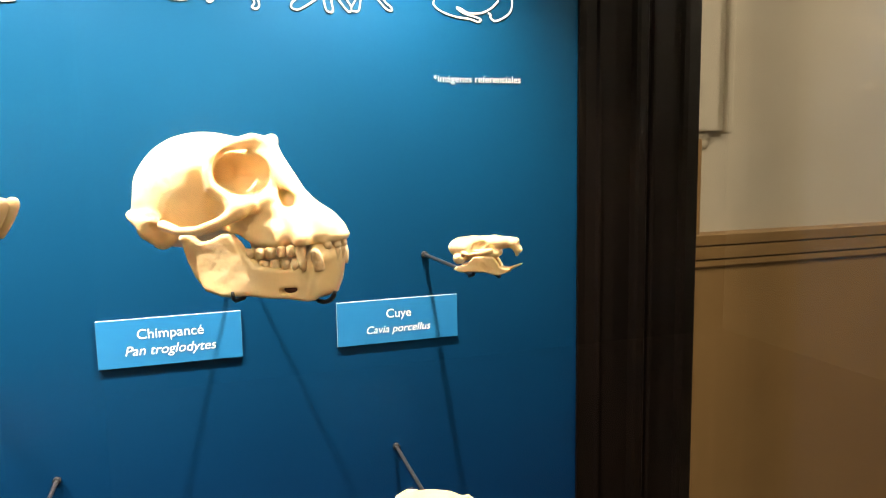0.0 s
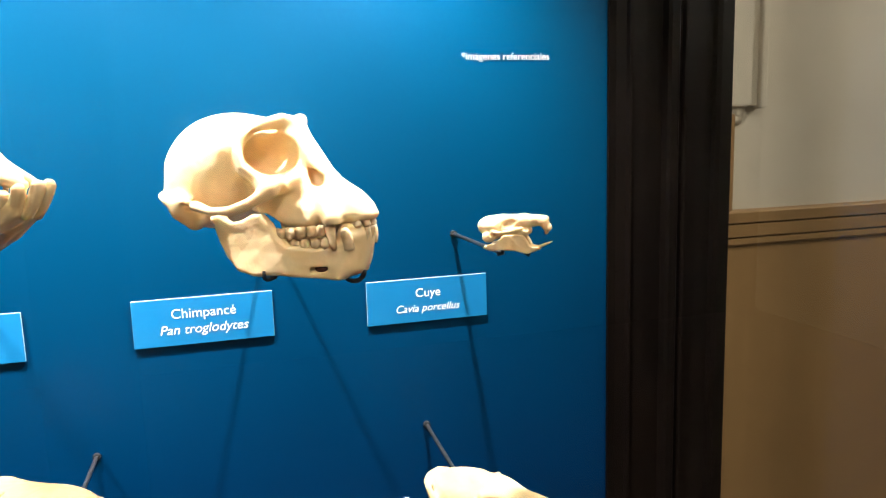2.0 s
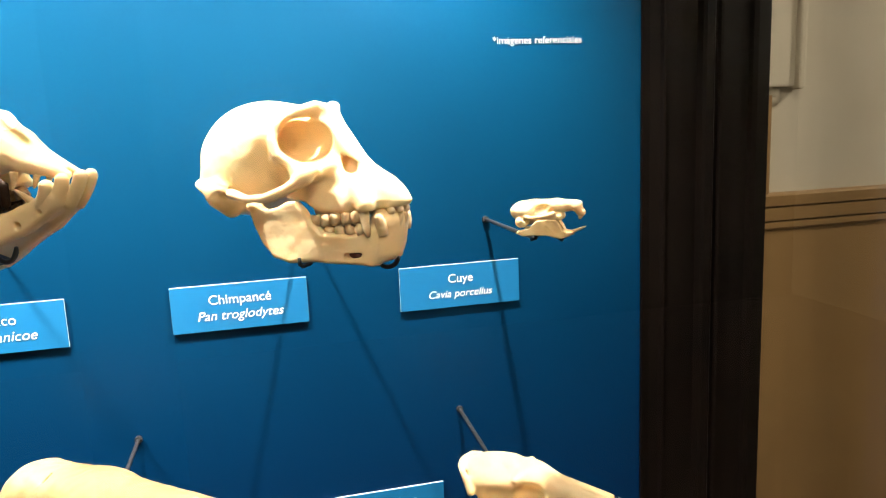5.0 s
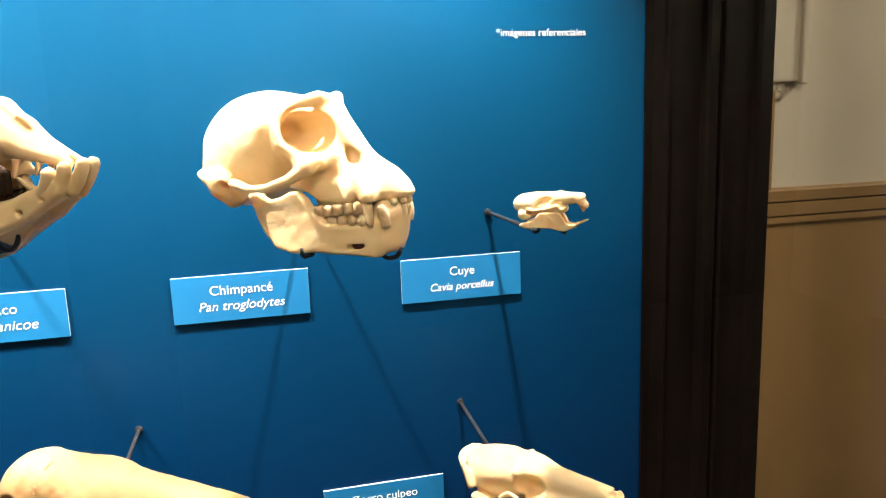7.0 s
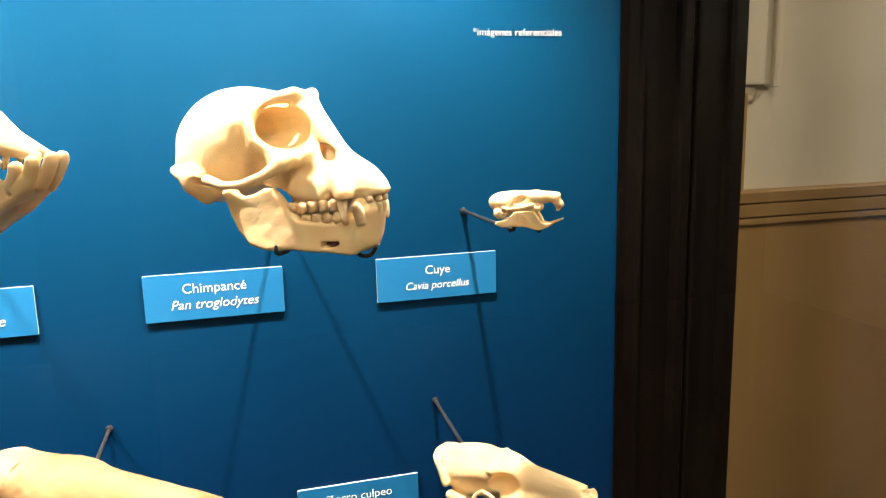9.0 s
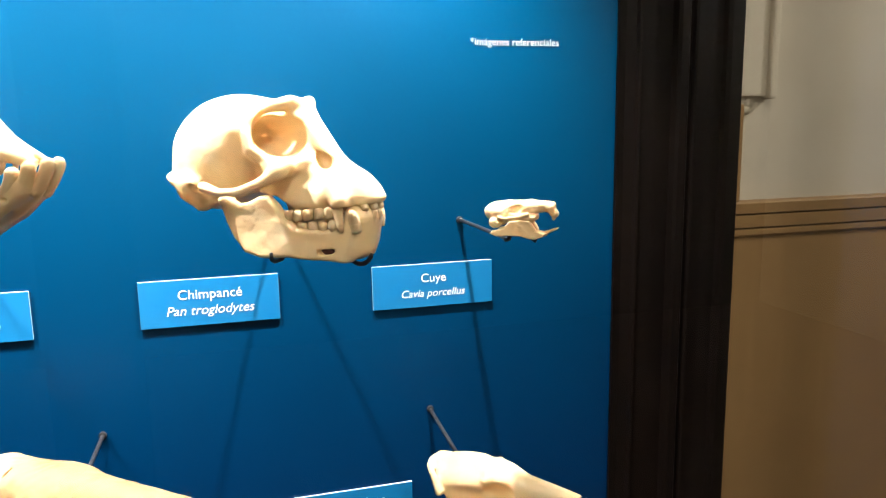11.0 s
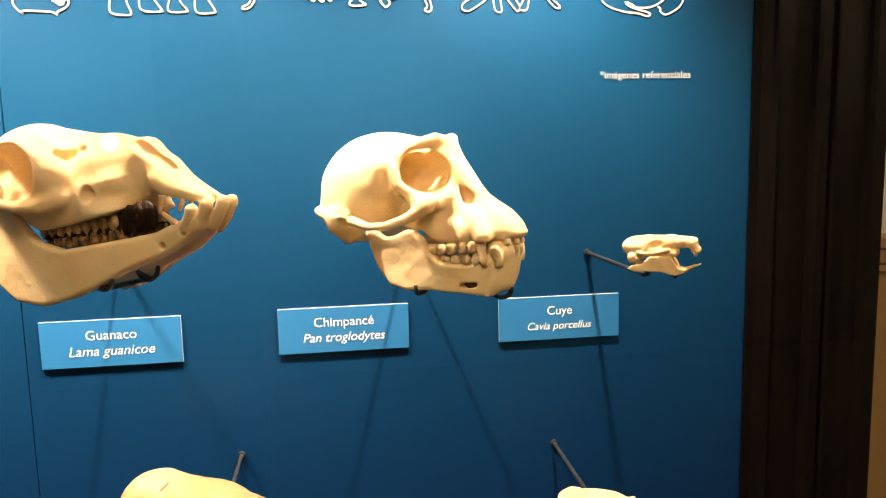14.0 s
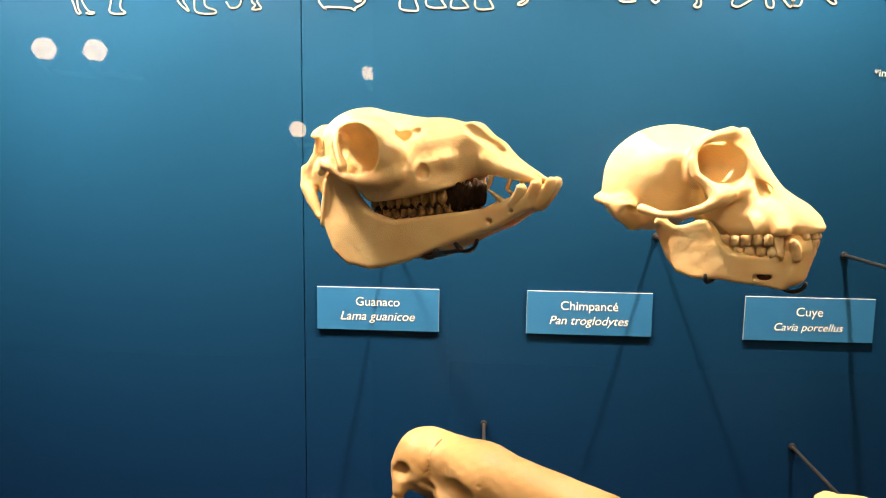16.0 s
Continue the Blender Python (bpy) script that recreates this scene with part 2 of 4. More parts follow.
# ---- solid forms of bone, in millimetres: x to the snout, y sideways, z up ----
class Grid:
    """Half a block of space; every field is mirrored across the middle plane y = 0."""

    def __init__(self, lo, hi, step):
        self.step, self.lo = step, lo
        n = [int((b - a) / step) + 2 for a, b in zip(lo, hi)]
        self.ny = int(hi[1] / step) + 2
        self.x = (lo[0] + step * np.arange(n[0], dtype=np.float32))[:, None, None]
        self.y = (step * np.arange(self.ny, dtype=np.float32))[None, :, None]
        self.z = (lo[2] + step * np.arange(n[2], dtype=np.float32))[None, None, :]

    def ball(self, c, r, tilt=0.0):
        """An ellipsoid, its long axis turned by tilt degrees up in the x-z plane."""
        dx, dy, dz = self.x - c[0], self.y - c[1], self.z - c[2]
        if tilt:
            s, k = math.sin(radians(tilt)), math.cos(radians(tilt))
            dx, dz = dx * k + dz * s, dz * k - dx * s
        q = np.sqrt((dx / r[0]) ** 2 + (dy / r[1]) ** 2 + (dz / r[2]) ** 2)
        return (q - 1) * min(r)

    def rod(self, a, b, ra, rb=None, flat=1.0):
        """A tapered rod with round ends; flat below 1 makes it wide in y, above 1 thin."""
        rb = ra if rb is None else rb
        d = [q - p for p, q in zip(a, b)]
        px, py, pz = self.x - a[0], self.y - a[1], self.z - a[2]
        t = np.clip((px * d[0] + py * d[1] + pz * d[2]) / (d[0] ** 2 + d[1] ** 2 + d[2] ** 2), 0, 1)
        return np.sqrt((px - t * d[0]) ** 2 + ((py - t * d[1]) * flat) ** 2 + (pz - t * d[2]) ** 2) - (ra + t * (rb - ra))

    def chain(self, pts, radii, flat=1.0):
        f = None
        for a, b, ra, rb in zip(pts, pts[1:], radii, radii[1:]):
            g = self.rod(a, b, ra, rb, flat)
            f = g if f is None else np.minimum(f, g)
        return f

    def slab(self, outline, middle, half, rounding=2.0, soft=14.0):
        """A plate with the outline in the x-z plane, that bends with x: middle and half are (x, value) pairs."""
        X, Z = np.broadcast_arrays(self.x[:, 0, :], self.z[:, 0, :])
        inside = np.zeros(X.shape, bool)
        best = np.full(X.shape, 1e9, np.float32)
        for (ax, az), (bx, bz) in zip(outline, outline[1:] + outline[:1]):
            dx, dz = bx - ax, bz - az
            t = np.clip(((X - ax) * dx + (Z - az) * dz) / (dx * dx + dz * dz), 0, 1)
            best = np.minimum(best, (X - ax - t * dx) ** 2 + (Z - az - t * dz) ** 2)
            if dz:
                inside ^= ((az > Z) != (bz > Z)) & (X < dx * (Z - az) / dz + ax)
        d2 = np.where(inside, -1, 1) * np.sqrt(best)
        xs = self.x[:, 0, 0]
        ease = lambda pairs: np.mean([np.interp(xs + d, *zip(*pairs)) for d in np.linspace(-soft, soft, 9)], 0).astype(np.float32)[:, None, None]
        mid, wide = ease(middle), ease(half)
        e = (d2 + rounding)[:, None, :]
        w = np.abs(self.y - mid) - wide + rounding
        return np.minimum(np.maximum(e, w), 0) + np.sqrt(np.maximum(e, 0) ** 2 + np.maximum(w, 0) ** 2) - rounding

    def grain(self, size, seed):
        """A gentle unevenness, from -1 to 1."""
        r = random.Random(seed)
        f = 0
        for k in range(5):
            a = [r.uniform(-1, 1) for _ in range(3)]
            f = f + np.sin((self.x * a[0] + self.y * a[1] + self.z * a[2]) * 6.28 / size + r.uniform(0, 6))
        return f / 5

    def mesh(self, name, f, mat):
        f = np.broadcast_to(f, (self.x.shape[0], self.ny, self.z.shape[2]))
        f = np.concatenate([f[:, :0:-1], f], 1)
        low = np.array([self.lo[0], -self.step * (self.ny - 1), self.lo[2]])
        return skin(name, f, low, self.step, mat)


def union(a, b, k=4.0):
    h = np.maximum(k - np.abs(a - b), 0) / k
    return np.minimum(a, b) - h * h * k * 0.25


def carve(a, b, k=3.0):
    return -union(-a, b, k)


def skin(name, f, low, step, mat):
    """The surface where the field is zero, with one vertex in each cell that it crosses."""
    s = f < 0
    nx, ny, nz = (n - 1 for n in f.shape)
    total = np.zeros((nx, ny, nz, 3), np.float32)
    count = np.zeros((nx, ny, nz), np.float32)
    corners = [(i, j, k) for i in (0, 1) for j in (0, 1) for k in (0, 1)]
    cut = lambda a, c: a[c[0]:c[0] + nx, c[1]:c[1] + ny, c[2]:c[2] + nz]
    for c in corners:
        for axis in range(3):
            if c[axis]:
                continue
            e = list(c)
            e[axis] = 1
            fa, fb = cut(f, c), cut(f, e)
            cross = cut(s, c) != cut(s, e)
            t = np.where(cross, fa / np.where(cross, fa - fb, 1), 0)
            for q in range(3):
                total[..., q] += cross * (c[q] + (t if q == axis else 0))
            count += cross
    live = count > 0
    index = np.full(live.shape, -1, np.int64)
    index[live] = np.arange(live.sum())
    where = np.argwhere(live)
    verts = (where + total[live] / count[live][:, None]) * step + low
    faces = []
    for axis in range(3):
        u, v = (axis + 1) % 3, (axis + 2) % 3
        a = [slice(0, n) for n in (nx, ny, nz)]
        sa, sb = list(a), list(a)
        sa[axis], sb[axis] = slice(0, (nx, ny, nz)[axis]), slice(1, (nx, ny, nz)[axis] + 1)
        sa[u] = sb[u] = slice(1, (nx, ny, nz)[u])
        sa[v] = sb[v] = slice(1, (nx, ny, nz)[v])
        first, second = s[tuple(sa)], s[tuple(sb)]
        at = np.argwhere(first != second)
        out = first[tuple(at.T)]
        at[:, u] += 1
        at[:, v] += 1
        ids = []
        for du, dv in ((1, 1), (0, 1), (0, 0), (1, 0)):
            p = at.copy()
            p[:, u] -= du
            p[:, v] -= dv
            ids.append(index[tuple(p.T)])
        quad = np.stack(ids, 1)
        faces.append(np.where(out[:, None], quad, quad[:, ::-1]))
    faces = np.concatenate(faces)
    me = bpy.data.meshes.new(name)
    me.from_pydata((verts / 1000).tolist(), [], faces.tolist())
    me.polygons.foreach_set("use_smooth", [True] * len(me.polygons))
    me.materials.append(mat)
    return me


# ---- the room ----
def structure(name, lo, hi, mat, label, category="wall", bevel=0.0):
    return tagged(part(name, box_bm(lo, hi, bevel), mat), label, category, kind="structure")


WALL_Y = 0.20
structure("wall_north", (-4.0, WALL_Y, -0.0), (4.0, WALL_Y + 0.2, 3.3), PLASTER, "uneven off-white plaster wall above a brown dado")
structure("wall_south", (-4.0, -5.2, 0.0), (4.0, -5.0, 3.3), PANELLING, "dark brown panelled wall across the room")
structure("wall_east", (4.0, -5.2, 0.0), (4.2, WALL_Y + 0.2, 3.3), PLASTER, "plain off-white side wall")
structure("wall_west", (-4.2, -5.2, 0.0), (-4.0, WALL_Y + 0.2, 3.3), PLASTER, "plain off-white side wall")
structure("floor", (-4.2, -5.2, -0.1), (4.2, WALL_Y + 0.2, 0.0), FLOOR_WOOD, "brown wooden floor", "floor")
structure("ceiling", (-4.2, -5.2, 3.3), (4.2, WALL_Y + 0.2, 3.4), PLASTER, "plain off-white ceiling", "ceiling")
DADO_TOP = 1.311
structure("dado", (-4.0, WALL_Y - 0.010, 0.0), (4.0, WALL_Y, 1.2505), DADO, "brown painted dado on the wall", "dado")


def dado_rail():
    """A flat moulding with three grooves along it."""
    z0 = 1.2505
    prof = [(0.0, z0), (-0.014, z0), (-0.016, z0 + 0.003), (-0.016, z0 + 0.0115), (-0.007, z0 + 0.0135), (-0.016, z0 + 0.0155), (-0.017, z0 + 0.0355), (-0.008, z0 + 0.0375),
            (-0.017, z0 + 0.0395), (-0.018, z0 + 0.056), (-0.015, z0 + 0.0585), (0.0, DADO_TOP)]
    bm = bmesh.new()
    ends = [[bm.verts.new((x, WALL_Y + y, z)) for y, z in prof] for x in (-4.0, 4.0)]
    for i in range(len(prof) - 1):
        bm.faces.new((ends[0][i], ends[1][i], ends[1][i + 1], ends[0][i + 1]))
    return tagged(part("dado_rail", bm, DADO), "brown painted dado rail with dark grooves", "moulding", kind="structure")


dado_rail()


def conduit():
    """A painted strip that comes down the wall and ends in broken plaster."""
    bm = box_bm((0.772, WALL_Y - 0.016, 1.482), (0.838, WALL_Y, 3.3), 0.004)
    box_bm((0.838, WALL_Y - 0.024, 1.478), (0.852, WALL_Y, 3.3), 0.004, bm=bm)
    return tagged(part("wall_strip", bm, PLASTER), "off-white painted vertical strip on the wall", "moulding", kind="structure")


conduit()
bm = bmesh.new()
rng = random.Random(4)
for i in range(14):
    c = (0.785 + rng.uniform(-0.012, 0.030), WALL_Y - 0.002, 1.476 + rng.uniform(-0.016, 0.006))
    bmesh.ops.create_icosphere(bm, subdivisions=2, radius=rng.uniform(0.006, 0.012), matrix=Matrix.Translation(c) @ Matrix.Diagonal((1, 0.5, 1, 1)))
part("plaster_patch", bm, PLASTER, smooth=True)
tagged(bpy.data.objects["plaster_patch"], "rough broken plaster under the wall strip", "plaster", kind="structure")
# Brown strip beside the case, from the rail up to the wall strip's end.
structure("side_strip", (0.700, WALL_Y - 0.030, 1.3115), (0.7860, WALL_Y, 1.470), DADO, "brown strip on the wall beside the case", "moulding", 0.003)


# ---- the display case ----
POST_L, POST_R = 0.459, 0.637
GLASS_Y = -0.50
case = empty("display_case", "dark varnished wooden display case with blue back panels and glass front", "display case")
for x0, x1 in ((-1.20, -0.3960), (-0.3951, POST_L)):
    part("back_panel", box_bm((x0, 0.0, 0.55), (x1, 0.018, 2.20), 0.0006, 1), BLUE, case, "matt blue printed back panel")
part("panel_backing", box_bm((-1.20, 0.0185, 0.55), (POST_R, 0.03, 2.2)), DARK_WOOD, case)


def post_profile(x0, x1):
    """An upright with two flat fields between raised beads."""
    w = x1 - x0
    pts = [(0.0, 0.002), (0.0, -0.004), (0.010, -0.004), (0.022, -0.008), (0.024, -0.013), (0.027, -0.014), (0.029, -0.010), (0.072, -0.010), (0.075, -0.018), (0.079, -0.021), (0.090, -0.021),
           (0.093, -0.017), (0.097, -0.016), (0.099, -0.020), (0.102, -0.021), (0.105, -0.012), (0.145, -0.012), (0.148, -0.017), (0.154, -0.019), (0.158, -0.012), (w, -0.010), (w, 0.06), (0.0, 0.06)]
    bm = bmesh.new()
    ends = [[bm.verts.new((x0 + x, y, z)) for x, y in pts] for z in (0.0, 2.30)]
    n = len(pts)
    for i in range(n):
        bm.faces.new((ends[0][i], ends[0][(i + 1) % n], ends[1][(i + 1) % n], ends[1][i]))
    bm.faces.new(ends[1])
    return bm


part("back_post", post_profile(POST_L, POST_R), DARK_WOOD, case, "dark varnished upright with raised beads")
part("plinth", box_bm((-1.25, GLASS_Y - 0.03, 0.0), (0.70, 0.018, 0.549), 0.006), DARK_WOOD, case)
part("case_top", box_bm((-1.25, GLASS_Y - 0.03, 2.201), (0.70, 0.06, 2.30), 0.006), DARK_WOOD, case)
part("light_shelf", box_bm((-1.20, -0.34, SPOT_Z + 0.03), (POST_L, -0.14, SPOT_Z + 0.05), 0.002), DARK_WOOD, case)
part("end_panel", box_bm((-1.25, GLASS_Y - 0.03, 0.55), (-1.202, 0.06, 2.2), 0.004), DARK_WOOD, case)
part("corner_post", box_bm((0.620, GLASS_Y - 0.03, 0.55), (0.665, GLASS_Y + 0.015, 2.2), 0.004), DARK_WOOD, case)
fg = part("front_glass", box_bm((-1.20, GLASS_Y, 0.55), (0.6195, GLASS_Y + 0.006, 2.2)), GLASS, case, "clear glass pane")
sg = part("side_glass", box_bm((0.640, GLASS_Y + 0.016, 0.55), (0.646, 0.02, 2.2)), GLASS, case, "clear glass pane")
fg.visible_shadow = sg.visible_shadow = False

for sx, sy, power, beam, aim, size in SPOTS:
    s = empty("case_downlight", "small round downlight under the top of the display case", "downlight", "downlights in the case", (sx, sy, SPOT_Z))
    part("housing", tube([(0, 0, 0.03), (0, 0, 0.012), (0, 0, 0.010)], [0.02, 0.03, 0.034], 20), STEEL, s)
    part("lens", tube([(0, 0, 0.012), (0, 0, 0.006)], [0.020, 0.018], 16), LENS, s, "lit lens")


# ---- what is fixed to the panel ----
def sign(x, z, width=0.151, height=0.0534, lines=(), group="specimen labels", label=""):
    s = empty("specimen_label", label, "label", group, (x, 0, z))
    part("board", box_bm((-width / 2, -0.0026, -height), (width / 2, -0.0004, 0.0), 0.0003, 1), LABEL_EDGE, s, "white plastic board")
    part("print", box_bm((-width / 2 + 0.0002, -0.0034, -height + 0.0002), (width / 2 - 0.0002, -0.0025, -0.0005)), LABEL, s, "light blue printed face")
    for body, w, dx, dz, shear in lines:
        me, k = text_mesh(body, w, shear, 0.0)
        ob = part("writing", me, INK, s, "white lettering")
        ob.matrix_local = Matrix.Translation((dx, -0.0038, -dz))
    return s


sign(-0.3035, 1.2778, lines=(("Guanaco", 0.054, 0, 0.0225, 0), ("Lama guanicoe", 0.092, 0, 0.0405, 0.25)), label="light blue label with white lettering on the blue panel")
sign(-0.0453, 1.2788, lines=(("Chimpancé", 0.069, 0, 0.0225, 0), ("Pan troglodytes", 0.095, 0, 0.0405, 0.25)), label="light blue label with white lettering under the ape skull")
sign(0.2150, 1.2783, lines=(("Cuye", 0.031, 0, 0.0225, 0), ("Cavia porcellus", 0.080, 0, 0.0405, 0.25)), label="light blue label with white lettering under the small skull")
sign(0.1067, 0.9990, lines=(("Zorro culpeo", 0.082, 0, 0.0225, 0), ("Lycalopex culpaeus", 0.112, 0, 0.0405, 0.25)), label="light blue label with white lettering beside the fox skull")
sign(-0.3020, 1.000, label="light blue label below the long tan skull")

me, k = text_mesh("*imágenes referenciales", 0.113, 0, 0.0)
note = part("panel_note", me, INK)
note.location = (0.3225, -0.0010, 1.5365)
tagged(note, "small white lettering printed on the blue panel", "lettering")


def outline_drawing(lines, label, fill=None):
    """White line drawing of a beast, laid flat on the panel."""
    bm = bmesh.new()
    for pts in lines:
        smooth = []
        for i in range(len(pts) - 1):
            p0, p1, p2, p3 = (pts[min(max(j, 0), len(pts) - 1)] for j in (i - 1, i, i + 1, i + 2))
            for k in range(4):
                t = k / 4
                smooth.append(tuple(0.5 * (2 * b + (c - a) * t + (2 * a - 5 * b + 4 * c - d) * t * t + (3 * b - a - 3 * c + d) * t ** 3) for a, b, c, d in zip(p0, p1, p2, p3)))
        smooth.append(pts[-1])
        half, side = 0.0011, []
        for i, (x, z) in enumerate(smooth):
            a, b = smooth[max(i - 1, 0)], smooth[min(i + 1, len(smooth) - 1)]
            dx, dz = b[0] - a[0], b[1] - a[1]
            n = math.hypot(dx, dz) or 1
            side.append([bm.verts.new((x - dz / n * h, -0.0012, z + dx / n * h)) for h in (half, -half)])
        for a, b in zip(side, side[1:]):
            bm.faces.new((a[0], a[1], b[1], b[0]))
    if fill:
        bm.faces.new([bm.verts.new((x, -0.0011, z)) for x, z in fill])
    ob = part("animal_outline", bm, INK)
    return tagged(ob, label, "drawing", "white drawings along the panel")


ABOVE = 1.66
outline_drawing([[(-0.690, ABOVE), (-0.673, 1.621), (-0.667, 1.604), (-0.662, 1.603), (-0.665, 1.609), (-0.666, 1.621), (-0.672, ABOVE)],
                 [(-0.668, ABOVE), (-0.661, 1.621), (-0.653, 1.606), (-0.645, 1.604), (-0.649, 1.602), (-0.656, 1.603)],
                 [(-0.628, ABOVE), (-0.624, 1.621), (-0.626, 1.604), (-0.607, 1.603), (-0.613, 1.609), (-0.612, 1.621), (-0.608, ABOVE)]], "white outline of slender legs on the blue panel")
outline_drawing([[(-0.560, ABOVE), (-0.545, 1.621), (-0.534, 1.608), (-0.530, 1.606), (-0.533, 1.612), (-0.537, 1.621), (-0.540, ABOVE)],
                 [(-0.524, ABOVE), (-0.523, 1.621), (-0.521, 1.605), (-0.500, 1.603), (-0.498, 1.607), (-0.509, 1.611), (-0.511, 1.621), (-0.510, ABOVE)],
                 [(-0.485, 1.617), (-0.480, 1.610), (-0.471, 1.611), (-0.466, 1.621), (-0.462, ABOVE)],
                 [(-0.455, ABOVE), (-0.455, 1.621), (-0.450, 1.613), (-0.454, 1.608), (-0.443, 1.609), (-0.447, 1.616), (-0.447, 1.621), (-0.444, ABOVE)]], "white outline of legs and tail on the blue panel")
outline_drawing([[(-0.366, ABOVE), (-0.373, 1.628), (-0.374, 1.618), (-0.370, 1.612), (-0.365, 1.608), (-0.365, 1.611), (-0.338, 1.610), (-0.332, 1.607), (-0.331, 1.610), (-0.322, 1.615), (-0.319, 1.621), (-0.322, 1.627), (-0.331, ABOVE)]],
                "white outline of a small rodent on the blue panel", [(-0.340, 1.628), (-0.329, 1.634), (-0.321, 1.625), (-0.324, 1.617), (-0.329, 1.616), (-0.336, 1.621)])
outline_drawing([[(-0.270, ABOVE), (-0.272, 1.634), (-0.277, 1.625), (-0.278, 1.610), (-0.263, 1.607), (-0.257, 1.609), (-0.261, 1.622), (-0.258, 1.634), (-0.256, ABOVE)],
                 [(-0.248, ABOVE), (-0.247, 1.634), (-0.247, 1.613), (-0.226, 1.611), (-0.227, 1.615), (-0.235, 1.627), (-0.236, 1.634), (-0.234, ABOVE)],
                 [(-0.210, ABOVE), (-0.213, 1.634), (-0.219, 1.612), (-0.200, 1.611), (-0.200, 1.614), (-0.206, 1.622), (-0.203, 1.634), (-0.202, ABOVE)],
                 [(-0.188, ABOVE), (-0.189, 1.634), (-0.190, 1.611), (-0.171, 1.610), (-0.171, 1.614), (-0.177, 1.625), (-0.176, 1.634), (-0.172, ABOVE)],
                 [(-0.132, ABOVE), (-0.132, 1.634), (-0.133, 1.621), (-0.141, 1.616), (-0.140, 1.614), (-0.133, 1.616), (-0.127, 1.627), (-0.126, ABOVE)]], "white outline of four thick legs on the blue panel")
outline_drawing([[(-0.085, 1.634), (-0.081, 1.629), (-0.078, 1.630), (-0.073, 1.625), (-0.069, 1.627), (-0.065, 1.623), (-0.060, 1.626), (-0.055, 1.622), (-0.051, 1.626), (-0.046, 1.623), (-0.042, 1.628), (-0.037, 1.626), (-0.029, 1.632), (-0.015, ABOVE)],
                 [(-0.012, ABOVE), (-0.017, 1.633), (-0.025, 1.621), (-0.020, 1.618), (-0.007, 1.619), (-0.011, 1.622), (-0.015, 1.626)],
                 [(0.010, ABOVE), (0.008, 1.633), (0.009, 1.624), (0.015, 1.617), (0.020, 1.621), (0.018, 1.626), (0.025, 1.626), (0.031, 1.631), (0.036, ABOVE)],
                 [(0.050, ABOVE), (0.056, 1.633), (0.062, 1.619), (0.059, 1.614), (0.064, 1.612), (0.067, 1.617), (0.063, 1.633), (0.060, ABOVE)]], "white outline of a shaggy animal on the blue panel")
outline_drawing([[(0.130, ABOVE), (0.120, 1.633), (0.104, 1.622), (0.102, 1.615), (0.109, 1.613), (0.117, 1.617), (0.129, 1.625), (0.138, 1.633), (0.142, 1.648)],
                 [(0.137, 1.632), (0.138, 1.626), (0.140, 1.615), (0.144, 1.612), (0.148, 1.614), (0.146, 1.633), (0.150, ABOVE)],
                 [(0.153, 1.628), (0.162, 1.617), (0.167, 1.613), (0.169, 1.619), (0.161, 1.633), (0.160, ABOVE)],
                 [(0.183, ABOVE), (0.177, 1.633), (0.169, 1.617), (0.173, 1.614), (0.178, 1.616), (0.181, 1.630), (0.190, ABOVE)],
                 [(0.190, ABOVE), (0.198, 1.633), (0.205, 1.623), (0.212, 1.617), (0.217, 1.617), (0.215, 1.621), (0.209, 1.626), (0.206, 1.633), (0.206, ABOVE)]], "white outline of legs and tail on the blue panel")
outline_drawing([[(0.272, ABOVE), (0.268, 1.633), (0.268, 1.625), (0.278, 1.618), (0.295, 1.613), (0.313, 1.611), (0.323, 1.608), (0.327, 1.611), (0.319, 1.614), (0.310, 1.616), (0.300, 1.620), (0.296, 1.624), (0.303, 1.622), (0.310, 1.618), (0.324, 1.618), (0.334, 1.621), (0.342, 1.626), (0.350, 1.634)],
                 [(0.336, 1.619), (0.340, 1.617), (0.339, 1.614), (0.346, 1.610), (0.356, 1.614), (0.365, 1.621), (0.368, 1.633), (0.364, ABOVE)]], "white outline of a crouching animal on the blue panel")


# ---- skulls ----
def crown(c, size, seed, cusps=0.16):
    """A blunt cheek tooth with uneven cusps."""
    r = random.Random(seed)
    bm = bmesh.new()
    bmesh.ops.create_icosphere(bm, subdivisions=2, radius=1)
    ph = [r.uniform(0, 6) for _ in range(3)]
    for v in bm.verts:
        n = v.co.normalized()
        q = (abs(n.x) ** 3.2 + abs(n.y) ** 3.2 + abs(n.z) ** 3.2) ** (-1 / 3.2)
        w = 1 + cusps * math.sin(4.3 * n.x + ph[0]) * math.sin(4.3 * n.y + ph[1]) + 0.06 * math.sin(7 * n.z + ph[2])
        v.co = Vector([a + b * s * q * w for a, b, s in zip(c, n, size)]) / 1000
    return bm


def spike(a, b, ra, rb, bow=0.0, flat=1.0):
    """A tooth that tapers from root to tip, in millimetres."""
    a, b = Vector(a), Vector(b)
    pts, radii = [], []
    for i in range(9):
        t = i / 8
        pts.append((a.lerp(b, t) + Vector((bow * math.sin(math.pi * t), 0, 0))) / 1000)
        radii.append(max((ra + (rb - ra) * t ** 1.4) * (1 if t < 0.95 else 0.6), 0.15) / 1000)
    return tube(pts, radii, 12)


def sided(point, side):
    return (point[0], point[1] * side, point[2])


